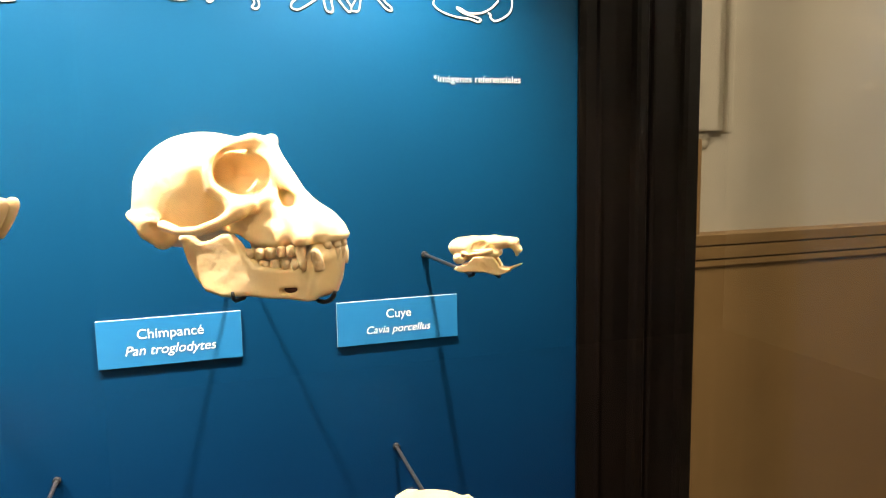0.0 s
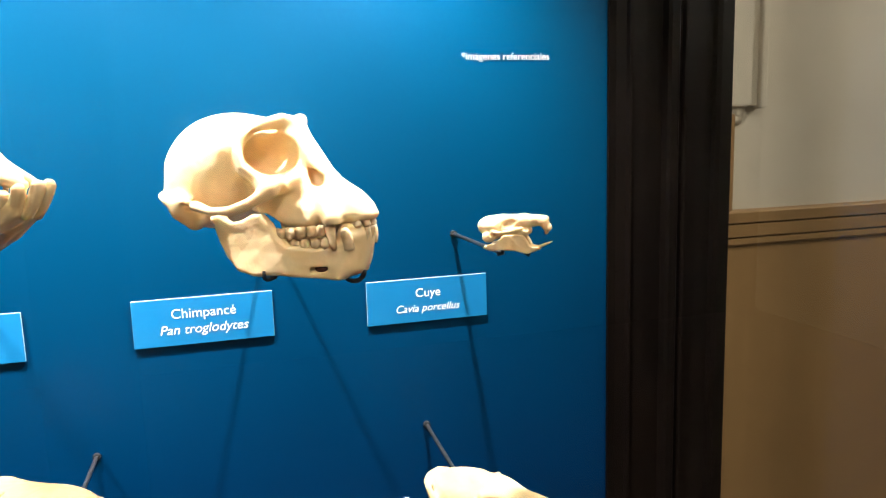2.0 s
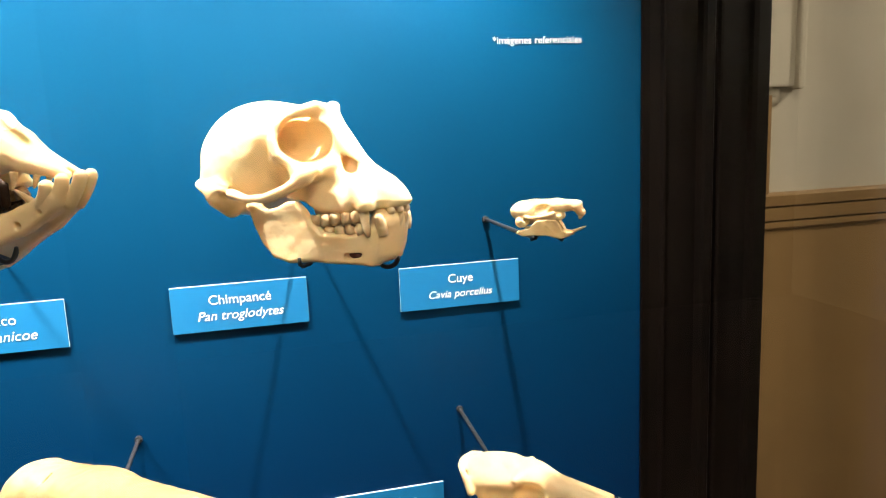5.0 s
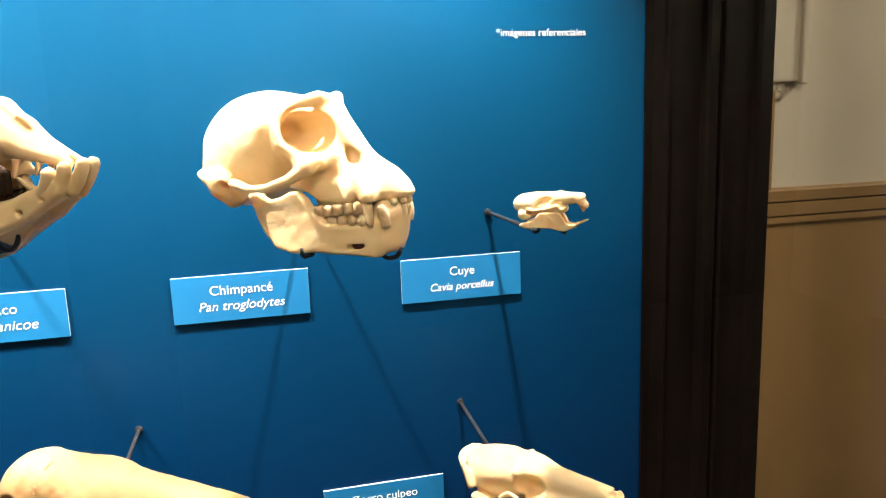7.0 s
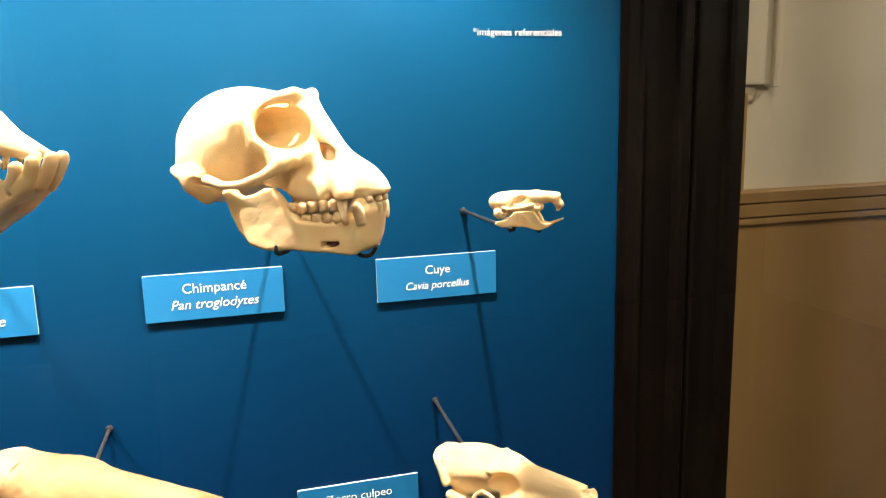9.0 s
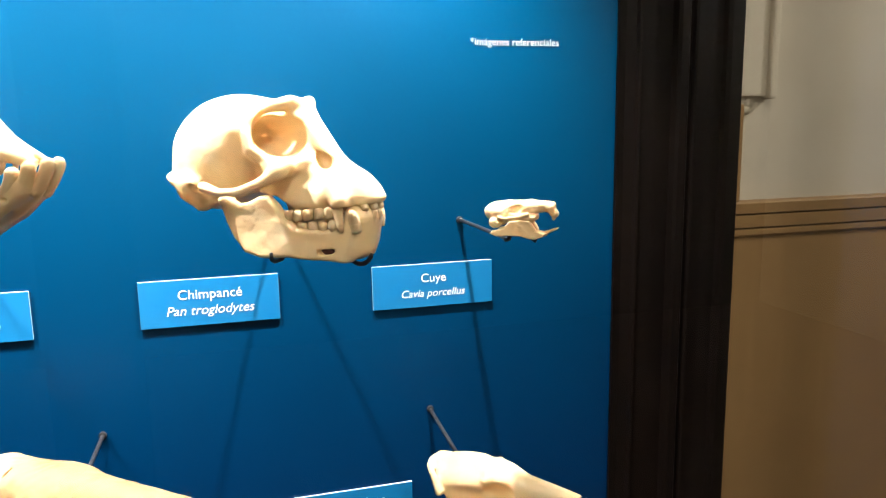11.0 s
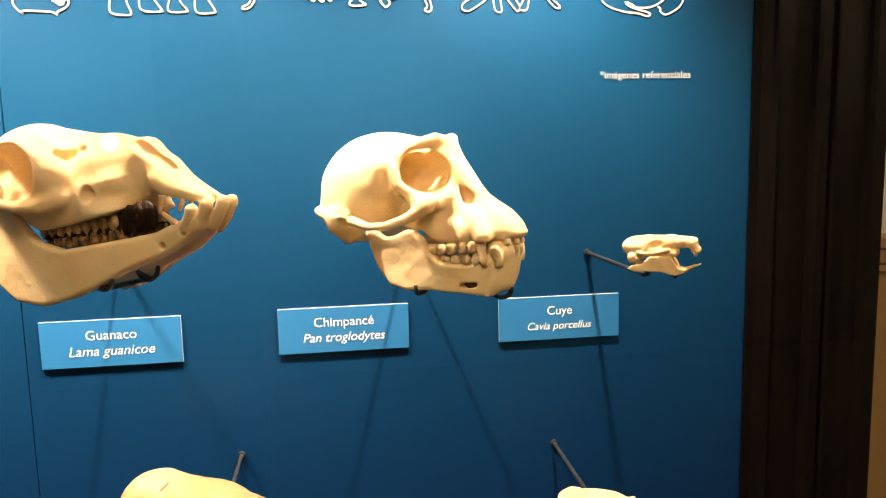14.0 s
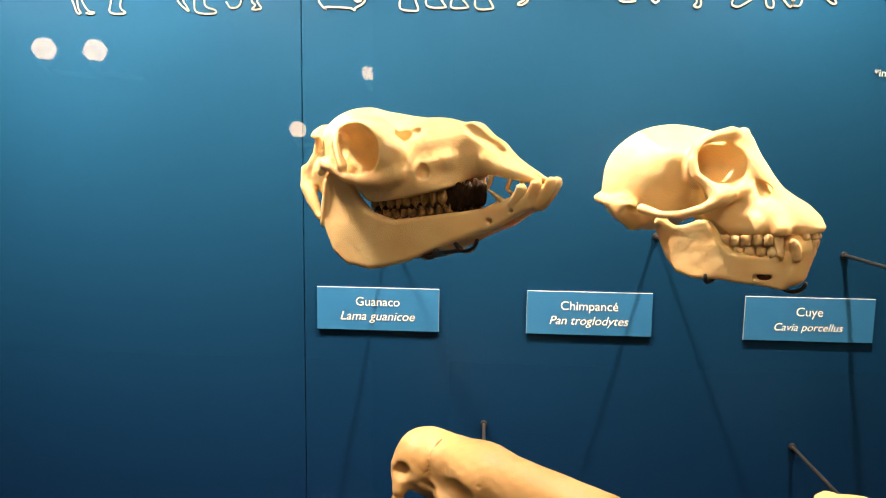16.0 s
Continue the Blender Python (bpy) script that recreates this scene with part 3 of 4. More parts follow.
def mount(name, base, knee, hooks, group="specimen mounts", radius=0.0022, label="thin black steel rod mount fixed to the blue panel"):
    """A rod straight out of the panel, a short upright, and bent hooks that hold the skull."""
    m = empty(name, label, "mount", group, base)
    off = lambda p: tuple(a - b for a, b in zip(p, base))
    part("rod", tube([(0, 0.002, 0), off(knee)], radius, 12), STEEL, m, smooth=False)
    part("collar", tube([(0, -0.0003, 0), (0, -0.004, 0), (0, -0.0045, 0)], [0.0042, 0.0042, 0.003], 14), STEEL, m)
    for h in hooks:
        part("hook", tube([off(p) for p in h], [radius * 0.85] * (len(h) - 1) + [radius * 0.6], 10), STEEL, m, smooth=True)
    return m


def arc(c, r, a0, a1, along, n=9):
    """Points on an upright arc round c; along is the sideways direction of the hook."""
    return [(c[0] + along[0] * r * math.cos(radians(a)), c[1] + along[1] * r * math.cos(radians(a)), c[2] + r * math.sin(radians(a))) for a in (a0 + (a1 - a0) * k / (n - 1) for k in range(n))]


def place(skull, at, turn, size, length=1.0):
    """From a skull's millimetres to the room; also sets the skull's size."""
    m = pose(*at, 0, 0, -turn) @ Matrix.Diagonal((size * length, size, size, 1))
    skull.matrix_world = m
    return lambda x, y, z: tuple(m @ Vector((x / 1000, y / 1000, z / 1000)))


def chimpanzee():
    at, turn, size = (0.104, -0.264, 1.372), 39, 0.975
    skull = empty("ape_skull", "cream ape skull with closed jaw on a black mount", "skull", "skulls in the case", at, -turn)
    g = Grid((-232, 0, -48), (14, 74, 114), 1.2)
    f = g.ball((-146, 0, 55), (60, 49, 48), 12)
    f = union(f, g.ball((-159, 0, 31), (45, 47, 30)), 10)
    f = union(f, g.ball((-112, 0, 66), (36, 40, 31)), 10)
    f = union(f, g.chain([(-211, 0, 32), (-203, 24, 31), (-180, 45, 29), (-148, 55, 29)], [5, 4.2, 4, 4]), 5)
    f = union(f, g.rod((-162, 42, 22), (-156, 38, 12), 13, 9), 8)
    # broad muzzle and cheeks under a sloping bridge of the nose
    wide = g.slab([(-104, 18), (-104, 62), (-76, 80), (-64, 64), (-54, 47), (-42, 36), (-27, 31), (-12, 24), (-2, 15), (-5, 10.5), (-30, 7), (-72, 3)], [(-104, 0), (0, 0)],
                  [(-104, 33), (-78, 32), (-64, 27), (-50, 26), (-30, 25), (-12, 18), (0, 13)], 11, 8)
    narrow = g.slab([(-104, 30), (-104, 62), (-74, 92), (-58, 76), (-47.5, 62), (-35.5, 47), (-27, 41), (-14, 34), (-3, 24), (0, 15), (-4, 10.5), (-40, 10)], [(-104, 0), (0, 0)],
                    [(-104, 24), (-70, 18), (-56, 14), (-40, 12), (-26, 15), (-12, 14), (0, 11)], 9, 6)
    f = union(f, union(wide, narrow, 9), 8)
    f = union(f, g.rod((-84, 25, 20), (-46, 26, 16), 10.5, 10), 8)
    f = union(f, g.ball((-71, 43, 41), (14, 12, 10)), 6)
    f = union(f, g.rod((-40, 20, 31), (-26, 26, 13), 5, 8), 7)
    f = carve(f, g.ball((-57, 42, 22), (17, 11, 15)), 7)
    f = carve(f, g.ball((-107, 70, 40), (22, 26, 27)), 8)
    f = carve(f, g.ball((-110, 62, 58), (14, 21, 22)), 6)
    f = union(f, np.minimum(g.rod((-16, 5, 24), (-6, 5, 11), 3, 3.6), g.rod((-21, 13, 24), (-12, 13.5, 11), 3, 3.6)), 3)
    # brow, the bar behind the orbit and its lower rim
    f = union(f, g.chain([(-74, 0, 92), (-77, 14, 95), (-87, 30, 91), (-95, 44, 80)], [6.5, 6, 4.6, 4.2]), 7)
    f = union(f, g.chain([(-95, 44, 80), (-96, 51, 70), (-91, 53, 57), (-79, 46, 46), (-68, 32, 42), (-60, 20, 46)], [4.6, 3.8, 4.2, 6, 5.5, 5]), 5)
    f = union(f, g.ball((-97, 38, 64), (9, 12, 18)), 5)
    f = carve(f, union(g.rod((-72, 33, 69), (-104, 18, 68), 21.5, 12), g.ball((-84, 36, 68), (16, 15.5, 20)), 3), 1.6)
    f = union(f, g.rod((-71, 0, 86), (-58, 0, 64), 9, 7), 5)
    # open nose
    f = carve(f, g.rod((-58, 0, 57), (-48, 0, 43), 7.5, 10.5, 0.62), 1.2)
    f = union(f, g.chain([(-67, 50, 38), (-81, 59, 29), (-99, 63, 23), (-118, 62, 22), (-138, 57, 26)], [6, 4.4, 3.6, 3.6, 4.5]), 4)
    # sutures and small openings of the cheek
    f = carve(f, g.rod((-66, 47, 38), (-62, 40, 35), 1.4, 1.2), 0.8)
    f = carve(f, g.chain([(-74, 44, 48), (-70, 50, 40), (-64, 50, 30)], [0.7, 0.8, 0.7]), 0.6)
    f = carve(f, g.chain([(-2, 0, 17), (-6, 9, 16), (-12, 18, 15)], [0.8, 0.9, 0.7]), 0.6)
    f = carve(f, g.rod((-151, 62, 23), (-148, 44, 25), 4.6, 3.5), 2)
    f = carve(f, g.ball((-192, 36, 18), (10, 14, 7), 20), 5)
    under = np.interp(g.x[:, 0, 0], [-232, -150, -130, -110, -80, -70, -64, 14], [-2, -1, 12, 20, 17, 9, 4.5, 13]).astype(np.float32)[:, None, None]
    f = np.maximum(f, under - g.z + 0 * g.y)
    f = carve(f, g.ball((-60, 0, 2), (42, 17, 13)), 4)
    f = f + 0.5 * g.grain(26, 3) + 0.10 * g.grain(9, 5)
    part("cranium", g.mesh("cranium", f, BONE), BONE, skull, "cream bone braincase and face")
    jaw = [(-13, -1), (-16, -24), (-22, -38), (-36, -36), (-69, -33), (-94, -35), (-109, -31), (-119, -20), (-126, -6), (-131, 14), (-126, 18), (-118, 16), (-111, 13), (-102, 15), (-92, 19), (-83, 19), (-76, 11), (-70, 0), (-61, -8), (-40, -10), (-12, -4)]
    h = g.slab(jaw, [(-124, 46), (-85, 42), (-60, 35), (-30, 24), (-15, 17), (0, 10)], [(-124, 4), (-85, 5), (-60, 7), (-20, 8), (0, 7)], 4)
    h = union(h, g.rod((-18, 0, -1), (-24, 0, -25), 13.5, 13.5, 0.56), 6)
    h = union(h, g.rod((-125, 40, 14), (-125, 50, 14), 5, 5), 4)
    h = carve(h, g.ball((-98, 58, -6), (22, 9, 21)), 16)
    h = carve(h, g.ball((-42, 0, -8), (22, 13, 30)), 4)
    h = carve(h, g.rod((-41, 33, -28), (-32, 29, -27), 3.2, 3.0), 1.0)
    h = h + 0.6 * g.grain(24, 8) + 0.10 * g.grain(11, 9)
    part("mandible", g.mesh("mandible", h, BONE), BONE, skull, "cream lower jaw")
    for s in (-1, 1):
        for i in range(5):
            x = -70 + 9.0 * i
            y = 33.5 - 0.9 * i + (0.5 if i < 3 else -0.5)
            wide = 4.5 if i < 3 else 3.9
            part("upper_tooth", crown((x, y * s, 0.8 + 0.85 * i), (wide, 5.2, 5.2), i + 10 * (s + 2)), TOOTH, skull, smooth=True)
            part("lower_tooth", crown((x + 3.5, (y - 1.0) * s, -8.6 + 0.6 * i), (wide, 5.0, 5.0), i + 50 + 10 * (s + 2)), TOOTH, skull, smooth=True)
        part("foramen", crown((-36.5, 29.3 * s, -27.5), (5.6, 2.6, 2.7), 70 + s), FORAMEN, skull, "dark reddish hollow in the jaw", smooth=True)
        part("upper_canine", spike((-30, 24 * s, 20), (-22.5, 29.5 * s, -12), 5.6, 2.8, -1.0), TOOTH, skull, smooth=True)
        part("lower_canine", spike((-15.5, 20 * s, -11), (-16.5, 24.5 * s, 6), 5.8, 3.2, 1.5), TOOTH, skull, smooth=True)
        for i, (x, y) in enumerate(((-6.5, 5.0), (-10.5, 13.5))):
            part("upper_incisor", spike((x - 4, y * s * 0.9, 14), (x + 2, y * s, 5.0), 3.8, 3.4, 1.0), TOOTH, skull, smooth=True)
            part("lower_incisor", spike((x - 3, y * s * 0.85, -6), (x + 0.5, y * s * 0.85, 5.5), 3.4, 3.2, 1.0), TOOTH, skull, smooth=True)
    p = place(skull, at, turn, size)
    side = (math.cos(radians(turn)), -math.sin(radians(turn)))
    base = (0.030, 0.0, 1.348)
    front, rear = p(-20, -6, -36), p(-78, -40, -31)
    mount("skull_mount", base, (0.030, p(-90, 0, 0)[1], 1.348), [
        [(0.030, p(-90, 0, 0)[1], 1.348), p(-88, 0, -16), p(-70, 0, -24), p(-34, -3, -26), p(-30, -5, -38), *arc((front[0], front[1], front[2] + 0.006), 0.0115, 250, 350, side)],
        [p(-72, 0, -24), p(-75, -26, -26), p(-78, -36, -35.5), p(-79, -45, -36), p(-79, -48.5, -34), p(-79, -49, -28)]])
    return skull


def guanaco():
    at, turn, size = (-0.122, -0.320, 1.412), 36, 0.965
    skull = empty("camelid_skull", "long cream camelid skull with dark stained cheek teeth", "skull", "skulls in the case", at, -turn)
    g = Grid((-300, 0, -78), (16, 76, 86), 1.35)
    f = g.ball((-228, 0, 36), (42, 36, 37))
    f = union(f, g.rod((-212, 0, 36), (-120, 0, 30), 37, 31, 1.0), 10)
    f = union(f, g.rod((-120, 0, 30), (-62, 0, 29), 31, 16, 1.15), 8)
    f = union(f, g.rod((-122, 0, 40), (-84, 0, 46), 20, 12), 10)
    f = union(f, g.rod((-84, 0, 46), (-24, 0, 15), 12, 6), 8)
    f = union(f, g.rod((-62, 10, 25), (-14, 4, 11.5), 8, 4.5), 6)
    f = union(f, g.rod((-176, 27, 4), (-98, 21, 16), 17, 15), 10)
    f = union(f, g.rod((-168, 29, -4), (-100, 24, 6), 11, 11), 6)
    f = union(f, g.ball((-178, 41, 33), (47, 21, 32)), 8)
    # crest, flange and long process at the back of the head
    f = union(f, g.chain([(-268, 0, 55), (-266, 16, 54), (-259, 31, 50), (-249, 43, 47)], [5, 4, 3.2, 2.0]), 4)
    f = union(f, g.chain([(-248, 36, 46), (-252, 36, 30), (-260, 40, 16)], [3, 3.5, 4]), 4)
    f = union(f, g.ball((-246, 24, 12), (17, 18, 20)), 6)
    f = union(f, g.chain([(-262, 42, 15), (-258, 42, 0), (-249, 43, -15), (-239, 44, -28)], [4, 7, 6, 3.2]), 5)
    f = union(f, g.ball((-262, 13, 4), (13, 11, 14)), 5)
    f = union(f, g.ball((-236, 26, -2), (14, 13, 16)), 5)
    f = union(f, g.ball((-231, 48, 14), (5, 4, 4)), 2)
    f = carve(f, g.ball((-246, 50, 6), (7, 8, 9)), 4)
    # hollow of the temple and the round orbit, with a broken bar between them
    f = carve(f, g.ball((-212, 60, 37), (17, 25, 20)), 4)
    f = carve(f, union(g.ball((-179, 63, 33), (33, 33, 25)), g.ball((-184, 40, 36), (23, 15, 17)), 4), 2.0)
    f = union(f, g.chain([(-138, 42, 14), (-150, 51, 9), (-166, 57, 8), (-184, 59, 11), (-204, 57, 19), (-228, 47, 22)], [7, 5.2, 4.4, 4.2, 4.2, 5]), 7)
    f = union(f, g.chain([(-207, 49, 47), (-203, 54, 40), (-196, 57, 30), (-189, 59, 20)], [3.2, 2.6, 3.0, 4.0], 0.8), 3)
    f = carve(f, g.ball((-141, 32, 47), (9, 10, 6), 25), 1.2)
    f = carve(f, g.ball((-131, 27, 52), (6, 7, 4)), 1.2)
    f = carve(f, g.ball((-114, 38, 18), (5, 11, 6.5)), 1.2)
    f = carve(f, g.ball((-78, 38, 19), (26, 17, 12), 12), 9)
    # long opening of the nose
    f = carve(f, g.chain([(-88, 11, 57), (-70, 11.5, 50), (-47, 9.5, 36)], [4.4, 6.4, 5.0]), 1.0)
    f = carve(f, g.ball((-60, 0, 8), (50, 9, 10)), 4)
    f = carve(f, g.chain([(-150, 30, 58), (-128, 33, 40), (-100, 34, 34), (-88, 28, 44)], [0.7, 0.9, 0.8, 0.7]), 0.6)
    under = np.interp(g.x[:, 0, 0], [-300, -200, -190, -170, -135, -97, -68, -40, -8, 16], [-60, -60, -6, -11, -6, 3, 12, 11, 9, 9]).astype(np.float32)[:, None, None]
    f = np.maximum(f, under - g.z + 0 * g.y)
    f = f + 0.6 * g.grain(30, 13) + 0.14 * g.grain(10, 15)
    part("cranium", g.mesh("cranium", f, BONE), BONE, skull, "cream bone braincase and long muzzle")
    jaw = [(-10, 3), (-18, -9), (-31, -17), (-49, -27), (-74, -36), (-92, -43), (-114, -53), (-140, -64), (-172, -71.5), (-199, -69), (-216, -58), (-227, -39), (-227, -14), (-224, 8), (-220, 18), (-210, 21), (-203, 14),
           (-192, 0), (-184, -9), (-172, -20), (-149, -26), (-97, -18), (-64, -12), (-42, -7), (-24, 3)]
    h = g.slab(jaw, [(-235, 46), (-200, 43), (-170, 37), (-110, 26), (-60, 14), (-30, 9), (0, 6)], [(-235, 4), (-170, 5), (-110, 7), (-60, 6), (0, 6)], 4, 22)
    h = union(h, g.rod((-52, 0, -13), (-21, 0, -2.5), 8.5, 7.5, 0.56), 5)
    h = carve(h, g.rod((-53, 13, -21.5), (-53, 28, -21.5), 2.7, 3.0), 0.6)
    h = carve(h, g.rod((-113, 36, -31), (-111, 36, -31), 1.6, 1.6), 1)
    h = carve(h, g.rod((-33, 9, -12), (-33, 24, -12), 1.7, 1.8), 0.5)
    h = carve(h, g.ball((-208, 53, -14), (15, 6, 20)), 6)
    h = union(h, g.chain([(-222, 48, 6), (-226, 47, -14), (-231, 46, -34)], [3, 3.4, 3]), 5)
    h = h + 0.6 * g.grain(30, 18) + 0.10 * g.grain(11, 19)
    part("mandible", g.mesh("mandible", h, BONE), BONE, skull, "cream lower jaw")
    for s in (-1, 1):
        for i in range(9):
            x = -176 + 9.6 * i
            y = 30 - 0.9 * i
            z = -13 + 0.95 * i
            part("upper_tooth", crown((x, y * s, z + 1.5), (4.2, 4.4, 7.5), i + 200 + 20 * s, 0.22), TOOTH_BROWN, skull, smooth=True)
            part("lower_tooth", crown((x + 4, (y - 2) * s, z - 8.5), (4.2, 3.8, 6.0), i + 300 + 20 * s, 0.24), TOOTH_STAINED, skull, smooth=True)
            # Added dark lumps put the darkness of the gaps between teeth into colour.
            part("gap_fill", crown((x + 2, (y - 1.2) * s, z - 4.2), (5.2, 3.6, 2.6), i + 350 + 20 * s, 0.3), SOCKET_AND_GAP, skull, "dark filling added in the gaps between the teeth", smooth=True)
    for i in range(8):
        part("stained_socket", crown((-95 + 5.0 * i, -20.5, -3.5 - 1.5 * (i % 2) + 0.8 * i), (4.6, 2.6, 10.5), i + 400, 0.25), SOCKET_AND_GAP, skull, "blackened broken tooth socket", smooth=True)
    for s in (-1, 1):
        part("upper_canine", spike((-55, 14 * s, 16), (-58.5, 15 * s, 2.5), 2.9, 0.8, 0.8), TOOTH, skull, smooth=True)
        part("lower_canine", spike((-41, 11 * s, -8), (-59, 13.5 * s, 4), 3.2, 0.8, 1.0), TOOTH, skull, smooth=True)
        part("upper_incisor", spike((-38, 9 * s, 15), (-42, 10 * s, 4), 2.6, 1.2, 0.5), TOOTH, skull, smooth=True)
        for root, tip in (((-17, 4, -9), (0, 4.4, 15)), ((-26, 9.5, -9), (-10, 11.5, 13)), ((-35, 12.5, -8), (-22, 15.5, 9))):
            part("lower_incisor", spike(sided(root, s), sided(tip, s), 4.6, 4.9, 2.0), BONE, skull, "procumbent ivory incisor", smooth=True)
    p = place(skull, at, turn, size, 0.955)
    side = (math.cos(radians(turn)), -math.sin(radians(turn)))
    base = (-0.290, 0.0, 1.345)
    knee = (-0.290, p(-150, 6, 0)[1], 1.345)
    a, b = p(-112, -28, -50), p(-88, -6, -42)
    mount("skull_mount", base, knee, [
        [knee, p(-140, 6, -60), p(-100, 6, -52), *arc((b[0], b[1], b[2] + 0.004), 0.0125, 215, 355, side)],
        [p(-120, 6, -57), p(-114, -20, -56), *arc((a[0], a[1], a[2] + 0.004), 0.010, 240, 350, side)],
        [knee, p(-214, 10, -46), *arc(p(-221, -34, -46), 0.006, 60, 320, side)]])
    return skull


def guinea_pig():
    at, turn, size = (0.265, -0.255, 1.3690), 37, 0.975
    skull = empty("rodent_skull", "tiny cream rodent skull with open jaw and long incisors", "skull", "skulls in the case", at, -turn)
    g = Grid((-78, 0, -34), (6, 24, 14), 0.5)
    f = g.ball((-54, 0, -4), (17, 12.5, 10.5))
    f = union(f, g.rod((-46, 0, -1), (-26, 0, 1), 8.5, 6.5, 0.9), 3)
    f = union(f, g.rod((-26, 0, 1.5), (-7, 0, 2.0), 6.4, 4.6, 1.05), 3)
    f = union(f, g.rod((-8, 0, 1), (-4.5, 0, -4.5), 5.0, 4.2, 0.9), 2)
    f = union(f, g.ball((-58, 9, -13), (6, 5, 5.5)), 2)
    f = union(f, g.rod((-46, 6, -8), (-24, 5, -8), 4.5, 4), 2)
    f = carve(f, g.ball((-38, 13, 0), (7.5, 8, 4.5), 18), 1.2)
    f = carve(f, g.ball((-19, 11, -4), (7, 6, 3), 10), 1.0)
    f = carve(f, g.rod((-13, 7, 2.5), (-9, 7, 2), 1.4, 1.2), 0.5)
    f = carve(f, g.rod((-53, 16, -11), (-53, 9, -11), 2.4, 2.0), 0.8)
    f = union(f, g.chain([(-28, 9, -5), (-38, 14.5, -7.5), (-48, 14.5, -8.5), (-54, 11, -8)], [2.2, 1.6, 1.5, 1.6]), 1.5)
    f = carve(f, g.ball((-3, 0, 1), (3, 3, 3.0)), 1)
    f = f + 0.35 * g.grain(11, 23) + 0.2 * g.grain(4, 25)
    part("cranium", g.mesh("cranium", f, BONE), BONE, skull, "small cream cranium")
    jaw = [(-11, -22.5), (-14, -26), (-21, -28.5), (-27, -27.5), (-34, -25.5), (-46, -25), (-56, -26), (-63, -23.5), (-60, -20.5), (-50, -18), (-44, -11.5), (-34, -10.5), (-26, -11), (-22, -17), (-20, -21)]
    h = g.slab(jaw, [(-63, 13), (-40, 10), (-22, 5.5), (-8, 2.5)], [(-63, 1.6), (-40, 2.6), (-22, 3), (-8, 2)], 1.2)
    h = union(h, g.rod((-24, 0, -24), (-13, 0, -23.5), 3.2, 2.4, 0.8), 2)
    h = h + 0.3 * g.grain(9, 27) + 0.15 * g.grain(4, 28)
    part("mandible", g.mesh("mandible", h, BONE), BONE, skull, "small cream lower jaw")
    for s in (-1, 1):
        part("upper_incisor", spike((-7, 2 * s, -1), (-5.5, 1.7 * s, -10.5), 1.9, 1.5, 1.2), BONE, skull, smooth=True)
        part("lower_incisor", spike((-18, 2 * s, -24.5), (-0.5, 1.6 * s, -17.5), 1.8, 0.7, 0.3), BONE, skull, smooth=True)
        for i in range(4):
            part("cheek_tooth", crown((-40 + 4 * i, 5.5 * s, -10.5), (2, 2, 2.2), 500 + i + 20 * s), TOOTH_STAINED, skull, smooth=True)
    p = place(skull, at, turn, size)
    base, knee = (0.250, 0.0, 1.330), (0.250, -0.165, 1.330)
    mount("skull_mount", base, knee, [[knee, p(-52, 3, -31), p(-48, 2, -30), p(-46, 2, -20)], [p(-46, 1, -23), p(-32, 0, -23), p(-25, -1, -28), p(-21.5, -4, -29.5), p(-20.5, -6.5, -27)]], radius=0.0023)
    return skull


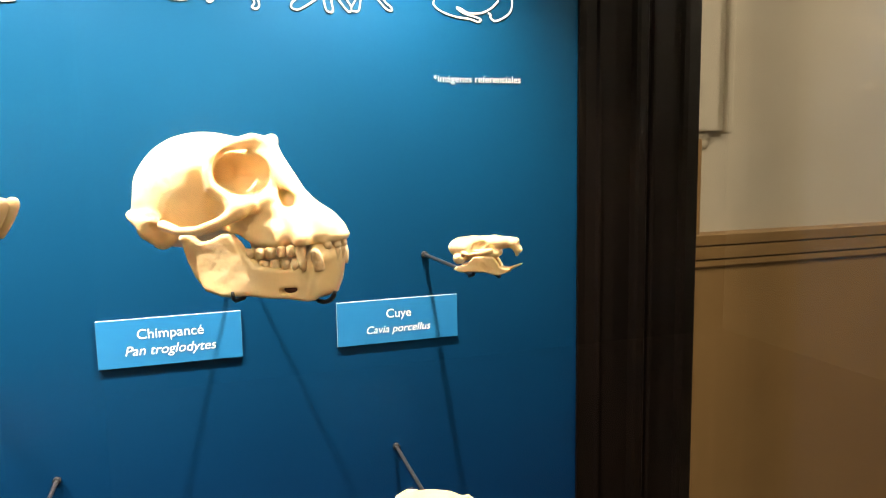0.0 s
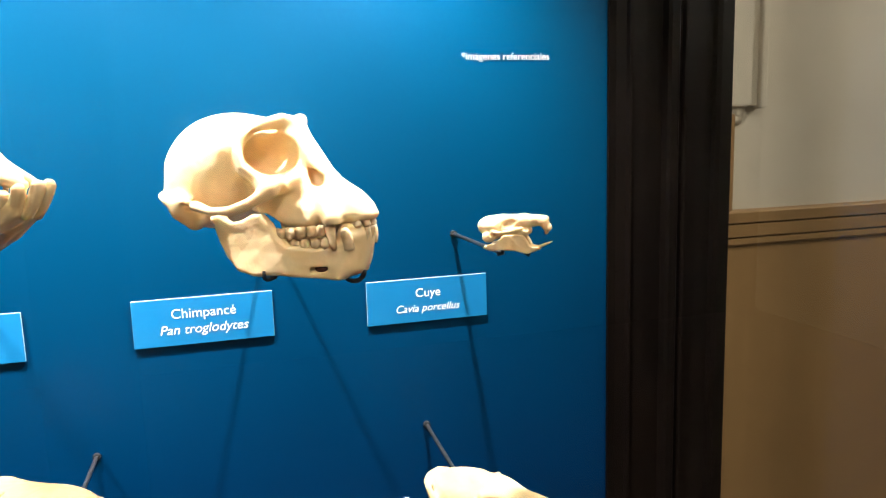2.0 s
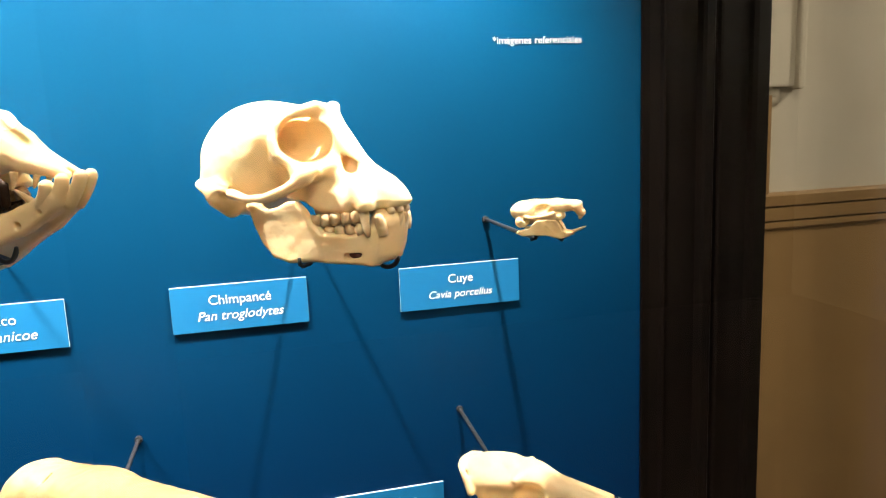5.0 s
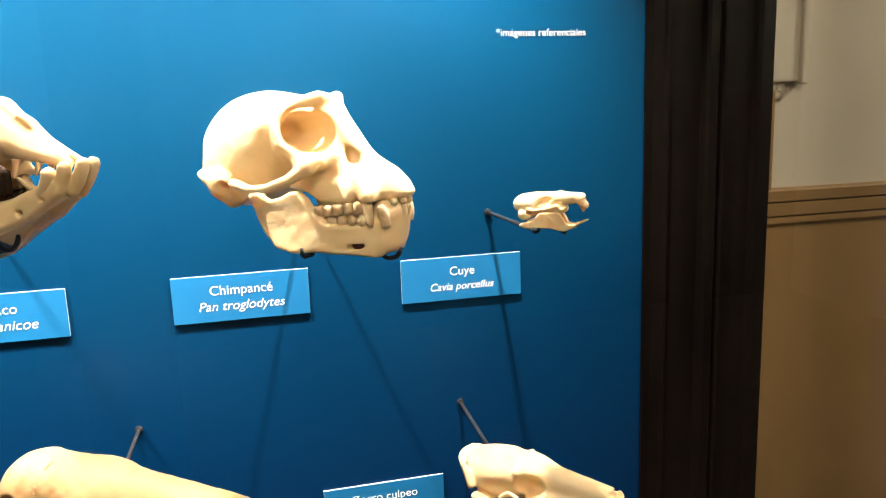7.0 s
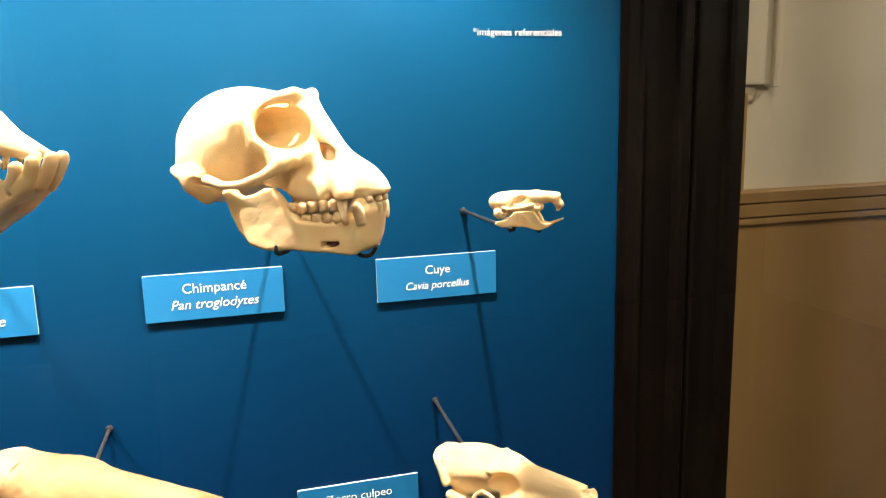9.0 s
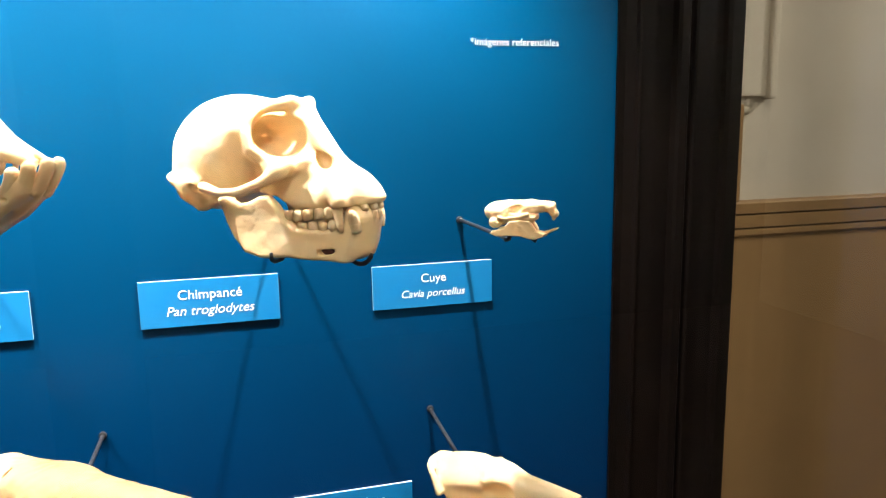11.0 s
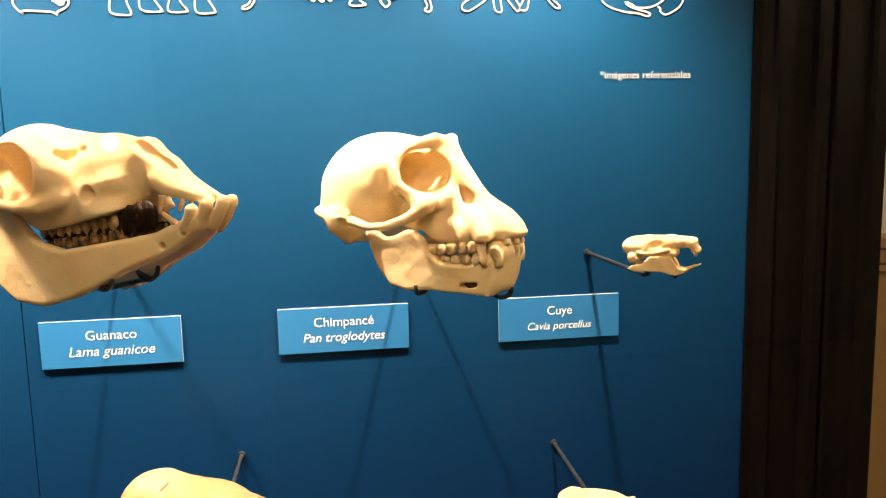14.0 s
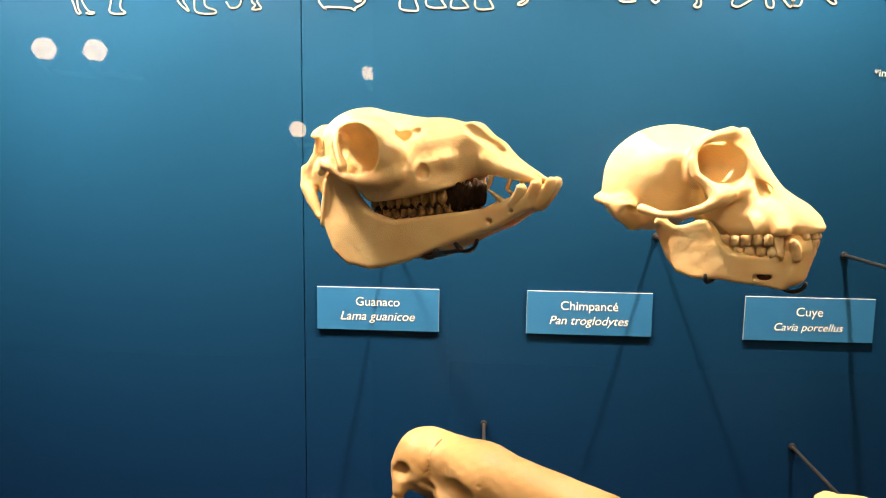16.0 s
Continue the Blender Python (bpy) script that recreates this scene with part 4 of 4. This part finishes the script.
def fox():
    at, turn, size = (0.298, -0.262, 1.078), 40, 1.0
    skull = empty("fox_skull", "cream fox skull with long muzzle on a black mount", "skull", "skulls in the case", at, -turn)
    g = Grid((-178, 0, -42), (10, 54, 40), 1.2)
    f = g.ball((-126, 0, 9), (38, 27, 25))
    f = union(f, g.rod((-158, 0, 23), (-112, 0, 31), 4, 5, 0.7), 10)
    f = union(f, g.chain([(-166, 0, 22), (-163, 14, 23), (-157, 23, 20), (-148, 26, 2)], [4, 3.5, 3, 4]), 6)
    f = union(f, g.ball((-93, 0, 16), (23, 21, 16)), 10)
    f = union(f, g.rod((-96, 10, 22), (-100, 25, 23), 7, 3), 6)
    f = union(f, g.rod((-86, 0, 10), (-8, 0, 2), 18, 10, 1.05), 10)
    f = union(f, g.rod((-82, 18, -4), (-62, 15, -7), 10, 8), 8)
    f = union(f, g.rod((-60, 12, -6), (-14, 7, -7), 8, 6), 6)
    f = carve(f, union(g.ball((-85, 30, 9), (17, 18, 14)), g.ball((-92, 18, 7), (12, 10, 10)), 3), 2.0)
    f = carve(f, g.ball((-113, 39, 0), (27, 23, 15)), 4)
    f = carve(f, g.ball((-10, 9, 11), (5, 5, 5)), 1.0)
    f = carve(f, g.ball((-2, 0, 5), (11, 6, 6), -30), 2)
    f = carve(f, g.ball((-46, 23, -9), (16, 10, 8)), 4)
    f = union(f, g.ball((-138, 16, -16), (12, 9, 9)), 3)
    f = union(f, g.chain([(-66, 20, -3), (-80, 33, -4), (-100, 38, -4), (-122, 37, -7), (-142, 27, -9)], [6, 4.2, 3.4, 3.4, 5]), 4)
    f = union(f, g.chain([(-88, 36, -3), (-97, 37, 5), (-104, 36, 7), (-111, 36, 2), (-114, 37, -5)], [3.2, 2.6, 2.2, 2.0, 2.6]), 2)
    f = carve(f, g.rod((-128, 40, -13), (-128, 24, -12), 3.6, 3), 1)
    f = f + 0.45 * g.grain(24, 33) + 0.2 * g.grain(8, 35)
    part("cranium", g.mesh("cranium", f, BONE), BONE, skull, "cream cranium")
    h = g.slab([(-8, -18), (-30, -32), (-80, -40), (-122, -40), (-130, -32), (-126, -22), (-108, -19), (-96, -22), (-30, -24)], [(-130, 28), (-60, 14), (-8, 5)], [(-130, 3), (-60, 4), (-8, 4)], 2)
    part("mandible", g.mesh("mandible", h, BONE), BONE, skull, "cream lower jaw")
    for s in (-1, 1):
        part("upper_canine", spike((-18, 9 * s, -6), (-14, 10 * s, -28), 3.2, 0.8, 2.0), TOOTH, skull, smooth=True)
        for i in range(5):
            part("upper_tooth", spike((-28 - 10 * i, (10 + 1.8 * i) * s, -10), (-29 - 10 * i, (10.5 + 1.8 * i) * s, -19), 3.4, 0.9), TOOTH, skull, smooth=True)
        for i in range(3):
            part("upper_incisor", spike((-3 - 2 * i, (2 + 2.2 * i) * s, -6), (-1 - 2 * i, (2 + 2.2 * i) * s, -14), 1.7, 1.0), TOOTH, skull, smooth=True)
    p = place(skull, at, turn, size)
    mount("skull_mount", (0.208, 0.0, 1.092), (0.202, p(-128, 0, 0)[1], 1.092), [[(0.202, p(-128, 0, 0)[1], 1.092), p(-124, 0, 4), p(-110, 0, -20)]])
    return skull


def long_skull():
    at, turn, size = (-0.250, -0.128, 1.110), 36, 1.0
    skull = empty("long_skull", "long tan aged skull with a straight sloping forehead", "skull", "skulls in the case", at, -turn)
    g = Grid((-40, 0, -78), (345, 62, 52), 1.35)
    f = g.rod((24, 0, 10), (100, 0, 10), 35, 36, 1.0)
    f = union(f, g.rod((96, 0, 10), (330, 0, 3), 36, 27, 1.2), 10)
    f = union(f, g.chain([(16, 20, 26), (12, 32, 11), (18, 37, -12)], [6, 6, 7]), 14)
    f = union(f, g.ball((3, 12, -2), (12, 10, 12)), 4)
    f = union(f, g.chain([(62, 34, 6), (90, 42, -10), (104, 40, -30), (80, 46, -42), (40, 44, -34), (16, 38, -22)], [6, 6, 7, 6, 5, 6]), 4)
    f = carve(f, g.ball((62, 44, -20), (32, 24, 15), -8), 3)
    f = carve(f, union(g.ball((92, 46, 10), (24, 17, 13), -8), g.ball((56, 46, 4), (14, 14, 9)), 5), 2)
    f = carve(f, g.ball((22, 40, 10), (9, 10, 8)), 5)
    f = carve(f, g.ball((46, 38, 16), (2, 4, 2)), 0.8)
    f = carve(f, g.ball((116, 36, 20), (2.5, 5, 2)), 0.8)
    f = carve(f, g.ball((180, 34, -22), (70, 14, 12), -6), 6)
    f = carve(f, g.chain([(132, 33, 10), (150, 33, 16), (172, 30, 25), (196, 27, 28), (215, 22, 30), (290, 16, 30)], [1.8, 1.6, 1.4, 1.3, 1.5, 1.6]), 0.8)
    f = carve(f, g.chain([(52, 10, 42), (50, 24, 34), (55, 33, 20), (46, 38, 8)], [0.9, 1.0, 1.2, 1.2]), 0.6)
    f = np.maximum(f, -62 - g.z + 0 * g.x + 0 * g.y)
    f = f + 0.8 * g.grain(34, 43) + 0.35 * g.grain(11, 45)
    part("cranium", g.mesh("cranium", f, BONE_TAN), BONE_TAN, skull, "tan aged bone with fine cracks")
    p = place(skull, at, turn, size)
    mount("skull_mount", (-0.170, 0.0, 1.108), (-0.170, p(98, 0, 0)[1], 1.107), [[(-0.170, p(98, 0, 0)[1], 1.107), p(110, 0, -30)]])
    return skull


chimpanzee()
guanaco()
guinea_pig()
fox()
long_skull()


# ---- lamps across the room ----
def globe_lamp(x, y, z, r):
    lamp = empty("globe_wall_lamp", "lit opal globe lamp on a short brass arm", "lamp", "globe lamps across the room", (x, y, z))
    bm = bmesh.new()
    bmesh.ops.create_uvsphere(bm, u_segments=24, v_segments=16, radius=r)
    part("globe", bm, GLOBE, lamp, "lit opal glass globe", smooth=True)
    part("holder", tube([(0, 0, -r * 0.9), (0, 0, -r * 1.3), (0, 0, -r * 1.6)], [r * 0.5, r * 0.55, r * 0.2], 14), BRASS, lamp)
    part("arm", tube([(0, 0, -r * 1.5), (0, -0.05, -r * 1.9), (0, -5.0 - y, -r * 1.6)], 0.012, 8), BRASS, lamp)


# Pendant bodies for the added room fill lamps.
for spot, power in ROOM_FILLS:
    lamp = empty("added_pendant", "unseen brass pendant lamp added for room fill light", "lamp", "pendant lamps in the room", spot)
    part("rod", tube([(0, 0, 0.54), (0, 0, 0.20)], 0.012, 10), BRASS, lamp)
    part("ceiling_rose", tube([(0, 0, 0.549), (0, 0, 0.52)], [0.07, 0.03], 20), BRASS, lamp)
    part("shade", tube([(0, 0, 0.21), (0, 0, 0.19), (0, 0, 0.17)], [0.05, 0.17, 0.20], 24), BRASS, lamp, "shallow brass shade")

# Body of the added wall spot.
spot = empty("added_spotlight", "unseen brass spotlight added to brighten the wall", "spotlight", at=WALL_SPOT)
part("stem", tube([(0, 0, 0.549), (0, 0, 0.08)], 0.010, 10), BRASS, spot)
part("hood", tube([(0.10, 0.05, 0.12), (0.05, 0.02, 0.07), (0.03, 0.01, 0.06)], [0.05, 0.06, 0.02], 18, caps=False), BRASS, spot)

# an added unseen dark pillar hides one lamp until the camera has moved along
structure("pillar", (-0.452, -2.08, 0.0), (-0.26, -1.92, 3.3), MATT_DARK, "added dark pillar that hides one lamp from the glass", "pillar", 0.01)

# each lamp stands where its mirror image in the front glass lies
EYE = (-0.177, -0.883, 1.446)


def mirrored(way, far):
    return (EYE[0] + way[0] * far, 2 * GLASS_Y - (EYE[1] + way[1] * far), EYE[2] + way[2] * far)


for way, far, r in (((-0.5151, 0.8499, 0.111), 5.0, 0.065), ((-0.4683, 0.8763, 0.1129), 4.9, 0.065), ((-0.1549, 0.9829, 0.0994), 4.4, 0.040), ((-0.2466, 0.9688, 0.0245), 4.5, 0.050)):
    globe_lamp(*mirrored(way, far), r)
